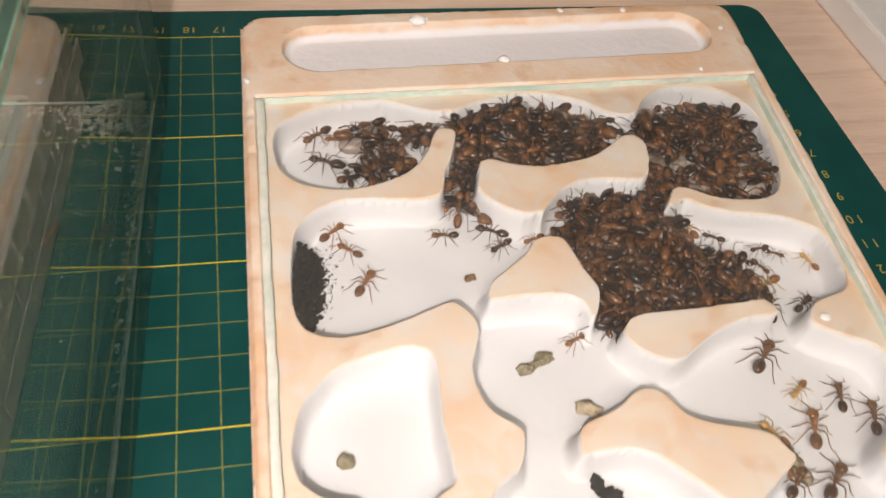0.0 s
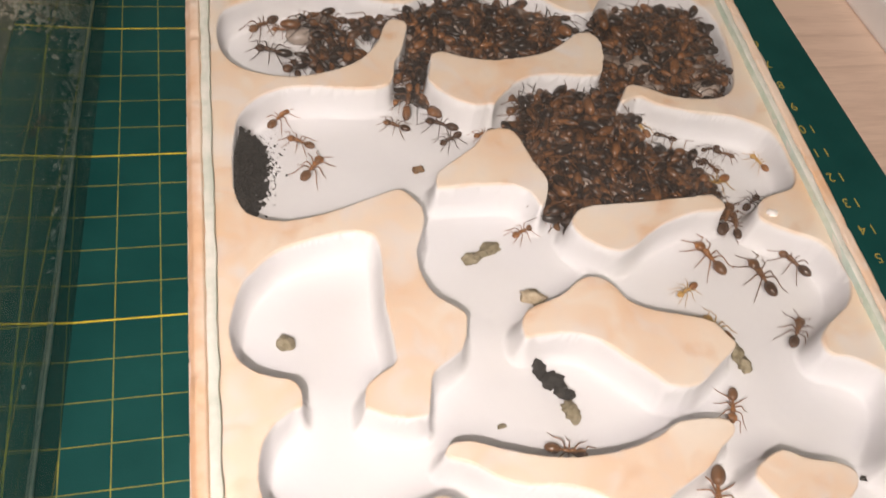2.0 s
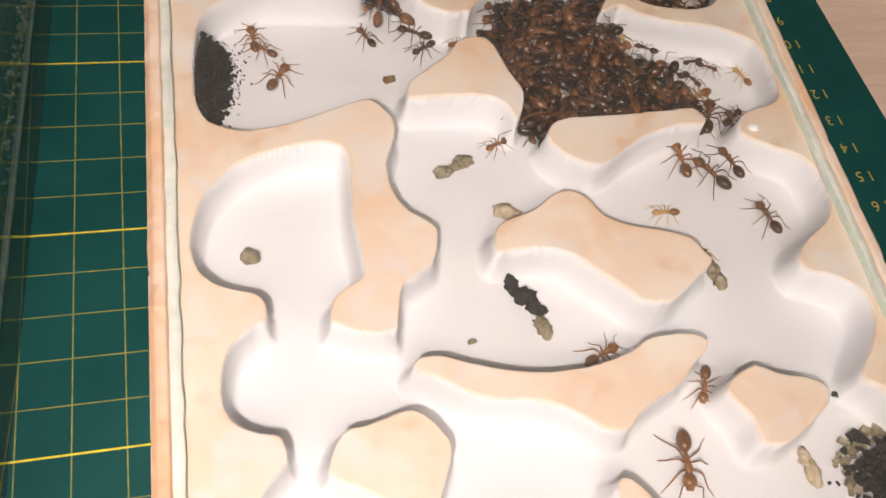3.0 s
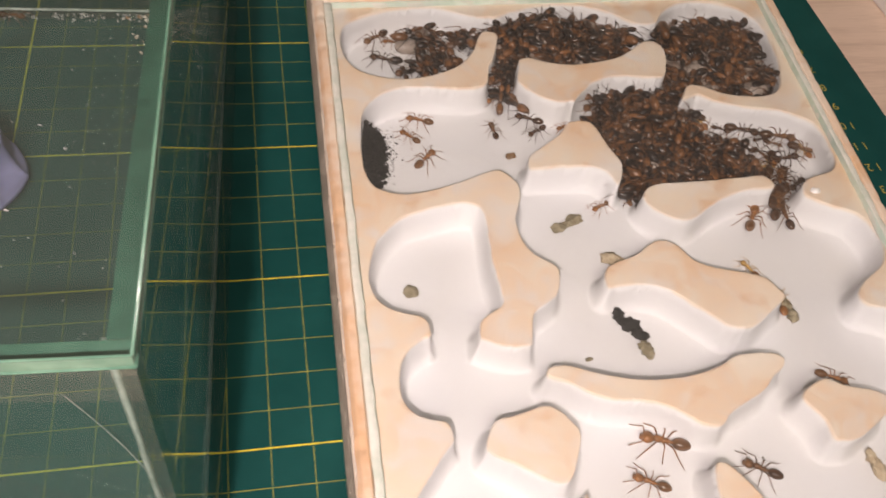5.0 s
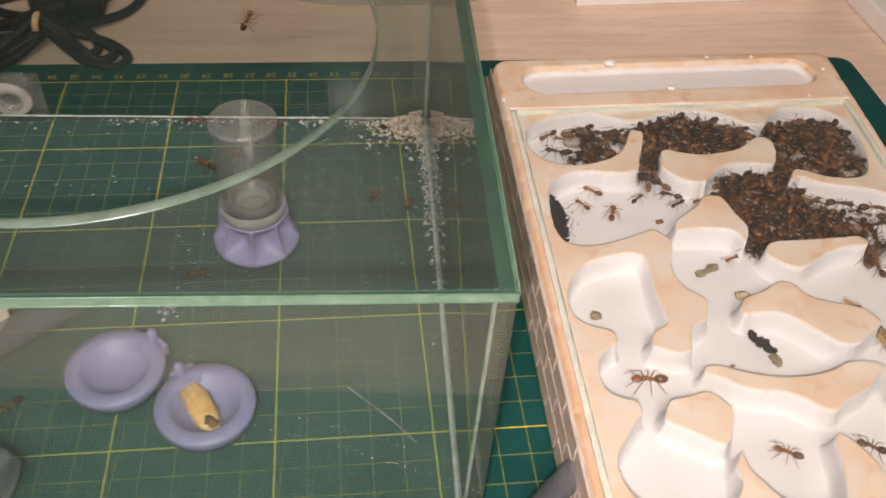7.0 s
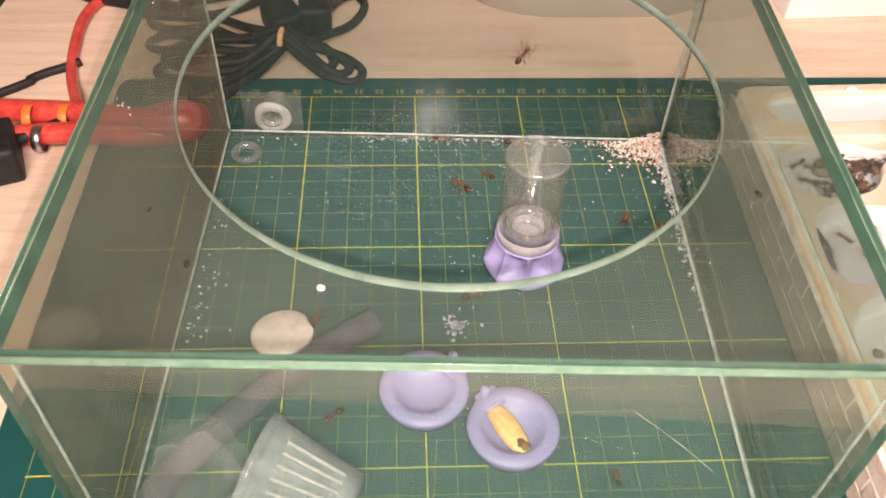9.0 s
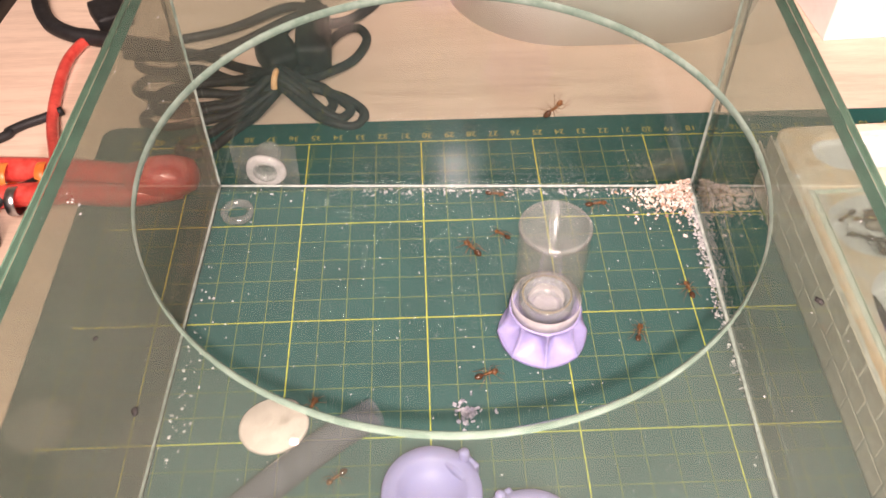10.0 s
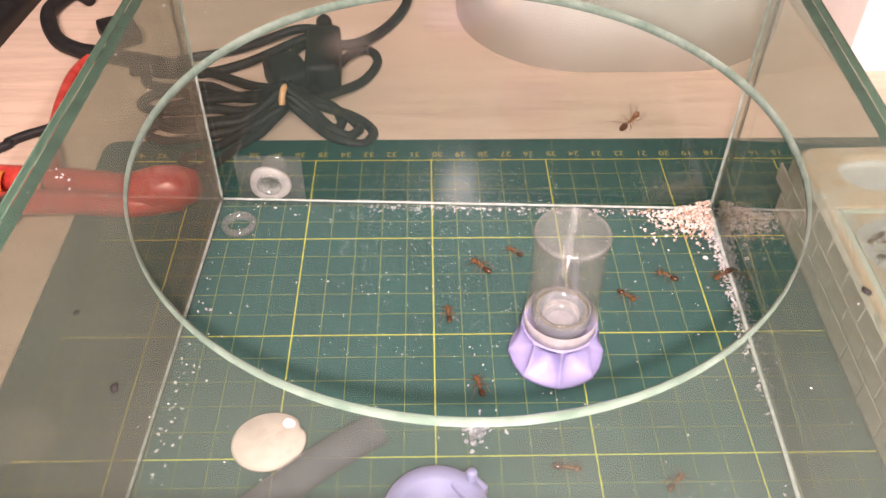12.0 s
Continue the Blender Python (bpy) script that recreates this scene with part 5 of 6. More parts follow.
part("plug", box_bm(-0.85, 0.85, -2.0, 2.0, 0, 1.7, 0.35, 3), M_CABLE, bundle, "black moulded plug", m=at(-15.20, 7.37, -0.28, 0, 0, 3))
part("plug_neck", spin_bm([(0.7, 0), (0.62, 0.8), (0.45, 1.0), (0.4, 1.9), (0.28, 2.2)], 24), M_CABLE, bundle, m=at(-15.31, 9.34, 0.5, -90, 0, 6))
part("socket", box_bm(-0.9, 0.9, -1.2, 1.2, 0, 1.4, 0.4, 3), M_CABLE, bundle, "black moulded socket", m=at(-16.84, 6.22, -0.28, 0, 0, 28))
tv, tf = tube_data(spline([(-16.66, 2.71, 1.1), (-16.62, 2.83, 1.5), (-16.56, 3.08, 1.66), (-16.52, 3.35, 1.6), (-16.49, 3.45, 1.4)], 4), 0.15, 8)
put("tie", mesh_from("tie", tv, tf, M_TIE), bundle, "orange twist tie")

lead = thing("black_lead", "thick black lead looping over the desk", "cable")
tube("cord", [(-28.66, 14.50, 0.12), (-29.77, 15.21, 0.12), (-30.44, 13.43, 0.12), (-30.14, 11.97, 0.12), (-29.08, 10.05, 0.12), (-27.65, 9.02, 0.12), (-26.46, 8.66, 0.12), (-22.09, 7.34, 0.1)], 0.42, M_CABLE, lead)
thin_lead = thing("thin_lead", "thin black lead running over the desk", "cable")
tube("cord", [(-34.73, -3.05, -0.08), (-29.29, 0.96, -0.08), (-28.79, 1.59, -0.08), (-28.19, 2.10, -0.08), (-27.47, 2.52, -0.08), (-26.75, 3.04, -0.08)], 0.22, M_CABLE, thin_lead)
red_lead = thing("red_lead", "thin red lead looping over the desk", "cable")
tube("cord", [(-26.58, 8.88, 0.0), (-27.09, 8.35, 0.0), (-27.45, 6.83, 0.0), (-27.34, 4.55, 0.0), (-26.91, 1.97, 0.0), (-25.59, -1.64, 0.6)], 0.28, M_RED, red_lead)

part("connector", box_bm(-0.9, 0.9, -1.1, 1.1, 0, 0.9, 0.2, 2), M_CABLE, red_lead, "black square connector", m=at(-26.14, 10.84, -0.28, 0, 0, 30))

pliers = thing("red_pliers", "pliers with red and orange handles lying by the box", "pliers")
tube("handle", [(-20.09, -2.79, 0.5), (-22.26, -2.33, 0.5), (-25.38, -1.85, 0.5), (-29.34, -1.56, 0.5)], [0.55] * 25, M_RED, pliers, "red plastic handle", n=12)
tube("handle", [(-20.08, -3.09, 0.5), (-22.23, -3.48, 0.5), (-25.32, -3.21, 0.5), (-29.24, -3.56, 0.5)], [0.5] * 25, M_RED, pliers, "red plastic handle", n=12)
part("grip_end", spin_bm([(0.4, -1.5), (0.7, -1.3), (0.92, -0.3), (0.92, 0.5), (0.65, 1.3), (0.25, 1.5)], 28), M_RED, pliers, "rounded red grip end", m=at(-20.79, -2.88, 0.9, 0, 90, 5))
for k in range(4):
    part("band", spin_bm([(0.58, -0.2), (0.62, -0.16), (0.62, 0.16), (0.58, 0.2)], 20, close=False), (M_ORANGE, M_STEEL)[k % 2], pliers, m=at(-26.0 - 0.8 * k, -2.15 - 1.5 * (k % 2), 0.5, 0, 90, 0))

adaptor = thing("black_adaptor", "black plastic power adaptor on the desk", "adaptor", at(-28.98, -4.92, -0.3, 0, 0, 20))
part("case", box_bm(-1.6, 1.6, -1.3, 1.3, 0, 1.8, 0.25, 3), M_CABLE, adaptor)
part("cord", spin_bm([(0.3, 0), (0.26, 0.9), (0.22, 2.4)], 16), M_CABLE, adaptor, m=at(1.5, 0.5, 0.9, 0, 90, 20))

tub = thing("white_tub", "smooth white plastic tub with rounded corners standing on the desk", "tub", at(-8.4, 7.4, -0.3, 0, 0, 0.5))
part("shell", rounded_plate(0, 17.6, 0, 14, 0.02, 8.5, 6.4, 20), M_WHITE, tub)
part("foot_ring", rounded_plate(0.5, 17.1, 0.5, 13.5, 0.0, 0.06, 5.9, 20), M_WHITE, tub)
case = thing("black_case", "low black plastic case lying on the desk", "case", at(-32.0, 11.7, -0.3, 0, 0, -6))
part("body", rounded_plate(-6, 0, -5, 7, 0, 1.4, 0.4, 5), M_CABLE, case)
sheet = thing("white_box", "white card box standing on the desk", "box", at(17.01, 14.86, -0.3, 0, 0, 3))
part("carton", box_bm(-6.6, 8, -7.2, 6, 0, 4.0, 0.1), M_PAPER, sheet, smooth=False)
sheet2 = thing("white_tray", "white plastic tray at the desk's side", "tray", at(31.26, 2.32, -0.3, 0, 0, 2))
part("tray", box_bm(-4, 8, -12, 12, 0, 1.2, 0.15), M_WHITE, sheet2, smooth=False)

# plaster crumbs stuck to the nest's rim
for k, (x, y, q) in enumerate(((9.2, -3.85, 0.25), (15.9, -3.4, 0.11), (4.1, -6.4, 0.10), (11.45, -5.75, 0.15), (18.9, -4.4, 0.09), (17.4, -6.4, 0.08), (13.8, -3.35, 0.09), (17.05, -15.45, 0.13))):
    v, f = joined([blob_data(q, q * 0.85, q * 0.55, 12, 9, (0, 0, q * 0.35), lump=0.4), blob_data(q * 0.6, q * 0.5, q * 0.4, 10, 8, (q * 0.7, q * 0.4, q * 0.25), lump=0.4)])
    thing("plaster_crumb", "small white plaster crumb stuck on the nest's top", "crumb", at(x, y, (RIM if y > -7 else TOP) - 0.03, 0, 0, 50 * k), group="plaster crumbs", data=mesh_from("plaster_crumb", v, f, M_PAPER))


# ---- ants ----
def limb(points, r0, r1, n=6):
    return tube_data(spline(points, 4), np.linspace(r0, r1, 4 * (len(points) - 1) + 1), n)


ANT_PARTS = {}


def ant_meshes(skin, dark):
    """Meshes of one ant, one centimetre long, its head towards +x, standing on z = 0."""
    key = (skin, dark)
    if key in ANT_PARTS:
        return ANT_PARTS[key]
    a, g = M_SKIN[skin], M_SKIN[dark]
    out = []

    def add(name, data, m, on_head=False):
        out.append((name, mesh_from(name, *data, m), on_head))

    add("head", blob_data(0.135, 0.115, 0.085, 14, 10, (0.36, 0, 0.17), -0.25), a)
    for s in (1, -1):
        add("mandible", blob_data(0.05, 0.05, 0.03, 8, 6, (0.485, 0.03 * s, 0.145)), a, True)
        add("eye", blob_data(0.022, 0.02, 0.022, 8, 6, (0.37, 0.095 * s, 0.2)), M_BLACK, True)
        add("antenna", limb([(0.45, 0.05 * s, 0.21), (0.50, 0.17 * s, 0.26), (0.57, 0.19 * s, 0.2), (0.74, 0.24 * s, 0.1)], 0.013, 0.010), a, True)
    th = joined([blob_data(0.115, 0.075, 0.075, 12, 9, (0.165, 0, 0.19)), blob_data(0.12, 0.055, 0.06, 12, 9, (0.02, 0, 0.175)), blob_data(0.035, 0.035, 0.055, 8, 7, (-0.12, 0, 0.17)), blob_data(0.05, 0.02, 0.02, 8, 6, (-0.16, 0, 0.14))])
    add("thorax", th, a)
    add("gaster", blob_data(0.20, 0.125, 0.11, 16, 12, (-0.33, 0, 0.165), -0.15), g)
    for s in (1, -1):
        for x, dx in ((0.17, 0.28), (0.06, -0.04), (-0.02, -0.32)):
            add("leg", limb([(x, 0.04 * s, 0.16), (x + dx * 0.35, 0.19 * s, 0.27), (x + dx * 0.9, 0.33 * s, 0.10), (x + dx * 1.35, 0.46 * s, 0.012)], 0.019, 0.008), a)
    ANT_PARTS[key] = out
    return out


ANTS = []


def ant(x, y, heading, size=0.75, skin="amber", dark="brown", z=None, label="", tilt=0, roll=0):
    """One ant; its parts share their meshes with all ants of its colours."""
    if z is None:
        x, y, z = foothold(x, y)
    ob = new("ant", None)
    ob.matrix_basis = at(x, y, z, roll, tilt, heading)
    ob.scale = (size, size, size)
    head = None
    for name, me, on_head in ant_meshes(skin, dark):
        piece = put(name, me, head if on_head else ob)
        head = piece if name == "head" else head
    words = {"amber": "amber-brown", "brown": "brown", "dark": "dark brown", "pale": "pale honey-coloured"}[skin]
    tagged(ob, label or f"{words} worker ant with a {'darker' if dark != skin else 'matching'} gaster on white plaster", "ant", "ants")
    ANTS.append(ob)
    return ob


def swarm(name, label, count, corners, r, z0, z1, seed, brood=0.0, size=1.16):
    """A crowd too dense to count: ants packed two or three deep over a room of the nest."""
    rs3 = np.random.default_rng(seed)
    c = np.array(corners)
    lo, hi = c.min(0) - r, c.max(0) + r
    body = [joined([blob_data(0.12, 0.10, 0.08, 8, 5, (0.35, 0, 0.15)), blob_data(0.19, 0.065, 0.065, 8, 5, (0.07, 0, 0.16)), blob_data(0.2, 0.11, 0.10, 8, 6, (-0.33, 0, 0.15))])]
    legs = []
    for s in (1, -1):
        for x, dx in ((0.17, 0.28), (0.06, -0.04), (-0.02, -0.32)):
            legs.append(tube_data([(x, 0.04 * s, 0.15), (x + dx * 0.35, 0.2 * s, 0.26), (x + dx * 1.3, 0.45 * s, 0.02)], [0.014, 0.013, 0.007], 3))
        legs.append(tube_data([(0.44, 0.04 * s, 0.2), (0.52, 0.18 * s, 0.25), (0.72, 0.24 * s, 0.12)], [0.010, 0.010, 0.007], 3))
    one_v, one_f = joined(body + legs)
    one_v = np.array(one_v)
    bare_v, bare_f = joined(body)
    bare_v = np.array(bare_v)
    egg_v, egg_f = blob_data(0.36, 0.22, 0.17, 8, 6)
    egg_v = np.array(egg_v)
    verts, faces, index, made, off = [], [], [], 0, 0
    count = int(count * 1.35)
    many = rs3.uniform(lo, hi, (count * 12, 2))
    thin = np.array([noise.noise(Vector((x * 0.9, y * 0.9, seed))) for x, y in many])
    fray = np.array([noise.noise(Vector((x * 1.7, y * 1.7, seed + 4.0))) for x, y in many])
    spots = many[(thin > -0.24) & (from_outline(many[:, 0], many[:, 1], corners, r) < 0.3 * fray) & (carved(many[:, 0], many[:, 1]) > 0.10)]
    count = min(count, len(spots))
    while made < count:
        x, y = spots[made]
        egg = rs3.random() < brood * (2.2 if noise.noise(Vector((x * 0.8, y * 0.8, seed + 9.0))) > 0.05 else 0.25)
        s = size * rs3.uniform(0.85, 1.2)
        v, f = (egg_v, egg_f) if egg else (one_v, one_f) if rs3.random() < 0.4 else (bare_v, bare_f)
        q = rs3.random()
        e = np.array(Euler((rs3.normal(0, 0.35), rs3.normal(0, 0.2), rs3.uniform(0, 6.28))).to_matrix())
        v = v * s @ e.T + (x, y, z0 + (z1 - z0) * q * rs3.uniform(0.6, 1) * (0.8 if egg else 1))
        v[:, 2] = v[:, 2].clip(FLOOR_Z - 0.02, TOP - 0.02)
        verts.append(v)
        faces += [tuple(i + off for i in g) for g in f]
        index += [1 if egg else 0] * len(f)
        off += len(v)
        made += 1
    return thing(name, label, "ants", kind="stuff", data=mesh_from(name, np.vstack(verts), faces, [M_SWARM, M_BROOD], index))


CROWD = "dense dark brown crowd of ants with grey brood in a plaster chamber"
swarm("ant_swarm", CROWD, 17, [(7.02, -7.77), (8.44, -7.56), (8.41, -8.73), (7.29, -9.67), (6.80, -9.14)], 0.25, F, F + 0.5, 21, 0.10)
swarm("ant_swarm", CROWD, 12, [(8.53, -7.88), (9.96, -7.67), (9.95, -7.99), (8.53, -8.09)], 0.1, F, F + 0.4, 28, 0.0)
swarm("ant_swarm", CROWD, 124, [(10.05, -7.78), (11.70, -7.25), (13.10, -8.00), (13.70, -8.33), (12.24, -9.28), (10.62, -9.27), (9.92, -8.95)], 0.35, F, F + 0.55, 22, 0.15)
swarm("ant_swarm", CROWD, 15, [(9.54, -7.99), (9.67, -8.95), (9.60, -9.79), (9.32, -11.04), (9.17, -11.04), (9.30, -9.58)], 0.26, F, F + 0.5, 23, 0.05)
swarm("ant_swarm", CROWD, 192, [(15.36, -7.80), (16.39, -7.70), (17.39, -8.02), (18.08, -8.56), (17.64, -10.77), (16.32, -10.87), (15.02, -10.45), (14.67, -9.39)], 0.3, F, F + 0.55, 24, 0.3)
swarm("ant_swarm", CROWD, 34, [(14.55, -9.81), (14.70, -10.97), (14.25, -12.00), (13.76, -11.69)], 0.3, F, F + 0.5, 25, 0.1)
swarm("ant_swarm", CROWD, 210, [(12.45, -11.68), (14.07, -11.38), (14.33, -12.31), (14.38, -13.54), (14.14, -14.25), (13.04, -14.44), (12.04, -14.64), (12.18, -13.53), (11.82, -12.40)], 0.25, F, F + 0.55, 26, 0.12)
swarm("ant_swarm", "loose crowd of dark ants at the edge of the swarm", 42, [(14.71, -12.73), (15.77, -13.55), (15.74, -14.16), (14.74, -14.36)], 0.2, F, F + 0.3, 27, 0.1)
swarm("ant_swarm", "loose crowd of dark ants at the edge of the swarm", 26, [(11.65, -11.57), (12.78, -11.06), (13.57, -11.27), (12.35, -11.78)], 0.15, F, F + 0.3, 29, 0.0)

# single ants at the edges of the crowd and in the halls
ant(5.73, -7.23, -145, 0.90, "brown", "dark")
ant(6.37, -7.80, 169, 0.59, "amber", "brown")
ant(6.02, -8.67, 160, 0.90, "dark", "dark")
ant(7.08, -8.51, 85, 0.84, "dark", "dark")
ant(6.54, -9.30, 98, 0.64, "dark", "dark")
ant(6.91, -7.10, -153, 0.82, "amber", "brown")
ant(7.85, -6.79, 160, 0.80, "brown", "dark")
ant(7.56, -8.28, 90, 0.86, "dark", "dark")
ant(11.75, -6.40, 51, 0.85, "brown", "dark")
ant(10.83, -6.45, 23, 0.65, "dark", "dark")
ant(13.97, -7.09, 160, 0.83, "dark", "dark")
ant(13.14, -6.81, 145, 0.59, "brown", "dark")
ant(9.62, -7.18, 8, 0.83, "dark", "dark")
ant(12.36, -6.63, 47, 0.73, "brown", "dark")
ant(15.63, -6.85, -128, 0.90, "brown", "dark")
ant(17.88, -6.46, 162, 0.90, "dark", "dark")
ant(18.23, -6.99, 86, 0.90, "amber", "brown")
ant(18.10, -7.56, -71, 0.73, "brown", "dark")
ant(16.65, -7.31, 137, 0.82, "brown", "dark")
ant(9.59, -10.40, 88, 0.90, "brown", "dark")
ant(9.10, -10.50, -151, 0.64, "amber", "brown")
ant(10.06, -11.31, 157, 0.82, "dark", "dark")
ant(10.08, -11.94, -149, 0.67, "dark", "dark")
ant(10.86, -11.10, -160, 0.59, "amber", "brown")
ant(12.01, -10.70, -159, 0.90, "brown", "dark")
ant(13.00, -10.41, -166, 0.79, "amber", "brown")
ant(14.22, -10.17, 168, 0.69, "brown", "dark")
ant(15.44, -11.58, 106, 0.72, "pale", "amber")
ant(15.86, -12.06, 154, 0.59, "dark", "dark")
ant(16.95, -12.63, -170, 0.55, "dark", "dark")
ant(17.26, -12.82, -29, 0.55, "brown", "dark")
ant(16.32, -12.97, 137, 0.55, "dark", "dark")
ant(16.70, -13.21, -60, 0.55, "brown", "dark")
ant(18.12, -13.20, 112, 0.63, "pale", "amber")
ant(15.60, -13.48, -153, 0.71, "brown", "dark")
ant(15.19, -13.11, 65, 0.90, "dark", "dark")
ant(14.66, -13.06, -65, 0.57, "dark", "dark")
ant(16.62, -13.80, -158, 0.83, "pale", "amber")
ant(15.62, -13.85, -135, 0.83, "dark", "dark")
ant(11.51, -14.67, -154, 0.65, "amber", "brown")
ant(12.08, -14.51, 80, 0.66, "brown", "dark")
ant(11.79, -14.61, 108, 0.55, "amber", "brown")
ant(16.35, -14.56, 73, 0.90, "dark", "dark")
ant(17.29, -14.51, 35, 0.71, "dark", "dark")

BOX_FLOOR, IN_BOX = 0.345, "brown worker ant walking on the glass box floor"


def crawl(ob, rows, z=None):
    """Keys an ant's way over a floor: seconds, place and heading."""
    walk(ob, [(t, at(*(foothold(x, y) if z is None else (x, y, z)), 0, 0, turn)) for t, x, y, turn in rows])


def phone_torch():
    """The lamp of the phone that films: a small glowing disc carried along with the lens, beside it from 7 s on."""
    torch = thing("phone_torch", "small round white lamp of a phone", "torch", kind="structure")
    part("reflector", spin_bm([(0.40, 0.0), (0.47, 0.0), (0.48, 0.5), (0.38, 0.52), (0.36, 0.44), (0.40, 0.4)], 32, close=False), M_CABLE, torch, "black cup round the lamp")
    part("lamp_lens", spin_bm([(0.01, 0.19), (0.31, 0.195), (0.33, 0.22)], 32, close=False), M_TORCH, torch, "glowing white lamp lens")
    # Before 7 s it is set 6 cm behind the lens, to even its light.
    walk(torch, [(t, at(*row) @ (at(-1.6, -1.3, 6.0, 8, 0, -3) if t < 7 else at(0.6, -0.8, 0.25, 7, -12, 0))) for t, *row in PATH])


def motions():
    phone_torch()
    crawl(ant(15.53, -15.92, 47, 1.08, "brown", "dark"), [(0.00, 15.53, -15.92, 47), (0.50, 15.80, -15.79, 40), (1.00, 16.19, -15.40, 45), (1.50, 16.35, -15.20, 56), (2.00, 16.34, -15.00, 55), (2.50, 16.64, -14.44, 63), (4.50, 16.49, -14.70, 64), (5.00, 16.75, -14.44, 62), (5.50, 16.22, -15.17, 61), (12.00, 16.35, -15.16, 61)])
    crawl(ant(16.04, -16.83, -143, 0.62, "pale", "amber"), [(0.00, 16.04, -16.83, -143), (0.50, 15.60, -16.71, -162), (1.00, 15.13, -16.78, -170), (1.50, 14.55, -16.87, -160), (2.00, 14.61, -16.88, -154), (2.50, 14.79, -16.77, -158), (3.50, 14.37, -17.36, -221), (4.50, 14.59, -17.14, -285), (5.00, 14.62, -17.38, -245), (5.50, 14.64, -17.33, -246), (6.00, 14.60, -17.36, -240), (6.50, 14.67, -17.33, -226), (12.00, 14.67, -17.33, -226)])
    crawl(ant(16.93, -17.16, 73, 0.79, "brown", "dark"), [(0.00, 16.93, -17.16, 73), (0.50, 16.85, -16.58, 117), (1.00, 16.63, -16.10, 107), (1.50, 16.67, -15.76, 90), (2.00, 16.74, -15.25, 78), (2.50, 17.18, -14.69, 81), (4.50, 16.96, -14.88, 80), (5.00, 16.76, -15.12, 56), (5.50, 16.61, -14.93, 47), (12.00, 16.75, -14.92, 47)])
    crawl(ant(15.89, -17.87, 69, 1.00, "amber", "brown"), [(0.00, 15.89, -17.87, 69), (0.50, 16.09, -17.49, 76), (1.00, 16.08, -17.01, 79), (1.50, 15.87, -16.54, 97), (2.00, 15.48, -16.10, 111), (2.50, 15.52, -15.65, 86), (4.50, 14.98, -15.89, 113), (5.00, 15.36, -15.70, 56), (5.50, 16.24, -15.30, 53), (12.00, 16.38, -15.29, 53)])
    crawl(ant(17.46, -17.77, 70, 0.90, "brown", "dark"), [(0.00, 17.46, -17.77, 70), (0.50, 17.47, -17.88, 68), (1.00, 17.77, -17.38, 99), (1.50, 17.71, -16.71, 118), (2.00, 17.63, -16.33, 121), (2.50, 17.30, -15.98, 130), (2.70, 17.06, -15.72, 117), (4.50, 16.39, -15.71, 90), (12.00, 16.52, -15.77, 90)])
    crawl(ant(15.76, -19.12, 44, 1.04, "brown", "dark"), [(0.00, 15.76, -19.12, 44), (0.50, 16.28, -18.62, 55), (1.00, 16.83, -17.78, 65), (1.50, 16.72, -17.20, 91), (2.00, 16.56, -16.76, 100), (2.50, 16.26, -16.46, 130), (2.70, 16.04, -16.37, 129), (4.50, 16.26, -14.89, 73), (12.00, 16.38, -14.97, 73)])
    crawl(ant(14.90, -19.03, 43, 0.88, "brown", "dark"), [(0.00, 14.90, -19.03, 43), (0.50, 14.86, -19.17, 37), (1.00, 15.32, -19.26, 23), (1.50, 15.89, -19.14, 24), (2.00, 16.75, -18.26, 51), (2.50, 17.36, -17.19, 78), (2.70, 17.32, -17.17, 89), (5.00, 12.67, -22.81, 149), (12.00, 12.77, -22.94, 149)])
    crawl(ant(8.29, -19.52, -24, 0.82, "amber", "brown"), [(0.00, 8.29, -19.52, -24), (0.50, 8.27, -19.61, -24), (1.00, 8.69, -19.66, -28), (2.00, 10.65, -20.30, -19), (2.50, 11.81, -20.26, 10), (2.70, 12.15, -20.05, 14), (3.85, 10.97, -21.63, 83), (5.00, 10.05, -22.81, 152), (12.00, 10.08, -22.93, 152)])
    crawl(ant(14.94, -18.51, -110, 0.79, "amber", "brown"), [(0.00, 14.94, -18.51, -110), (0.50, 14.88, -18.55, -112), (1.00, 14.72, -18.82, -107), (1.50, 14.67, -19.16, -116), (2.00, 14.49, -19.78, -114), (2.50, 14.21, -20.84, -117), (2.70, 13.91, -21.10, -124), (3.60, 14.17, -21.08, -77), (4.50, 14.97, -20.59, -30), (5.00, 15.38, -20.73, -28), (5.50, 15.36, -20.72, -35), (6.00, 15.22, -20.70, -33), (12.00, 15.39, -20.80, -33)])
    crawl(ant(13.44, -21.43, -114, 1.10, "amber", "brown"), [(0.00, 13.44, -21.43, -114), (2.00, 13.39, -21.54, -114), (2.50, 13.11, -22.38, -115), (2.70, 13.17, -22.47, -95), (3.60, 12.06, -22.53, -138), (4.50, 11.28, -22.25, -182), (5.00, 10.64, -21.92, -200), (5.50, 9.32, -21.78, -186), (6.50, 7.36, -20.36, -203), (6.70, 6.77, -20.30, -175), (7.50, 6.58, -19.15, -220), (8.30, 6.39, -17.99, -265), (12.00, 6.39, -17.99, -265)])
    crawl(ant(14.93, -17.88, 120, 0.77, "pale", "amber"), [(0.00, 14.93, -17.88, 120), (2.00, 14.92, -17.95, 120), (4.50, 15.06, -18.60, 89), (5.00, 15.04, -18.50, 77), (6.00, 14.96, -19.03, 95), (12.00, 15.12, -19.10, 95)])
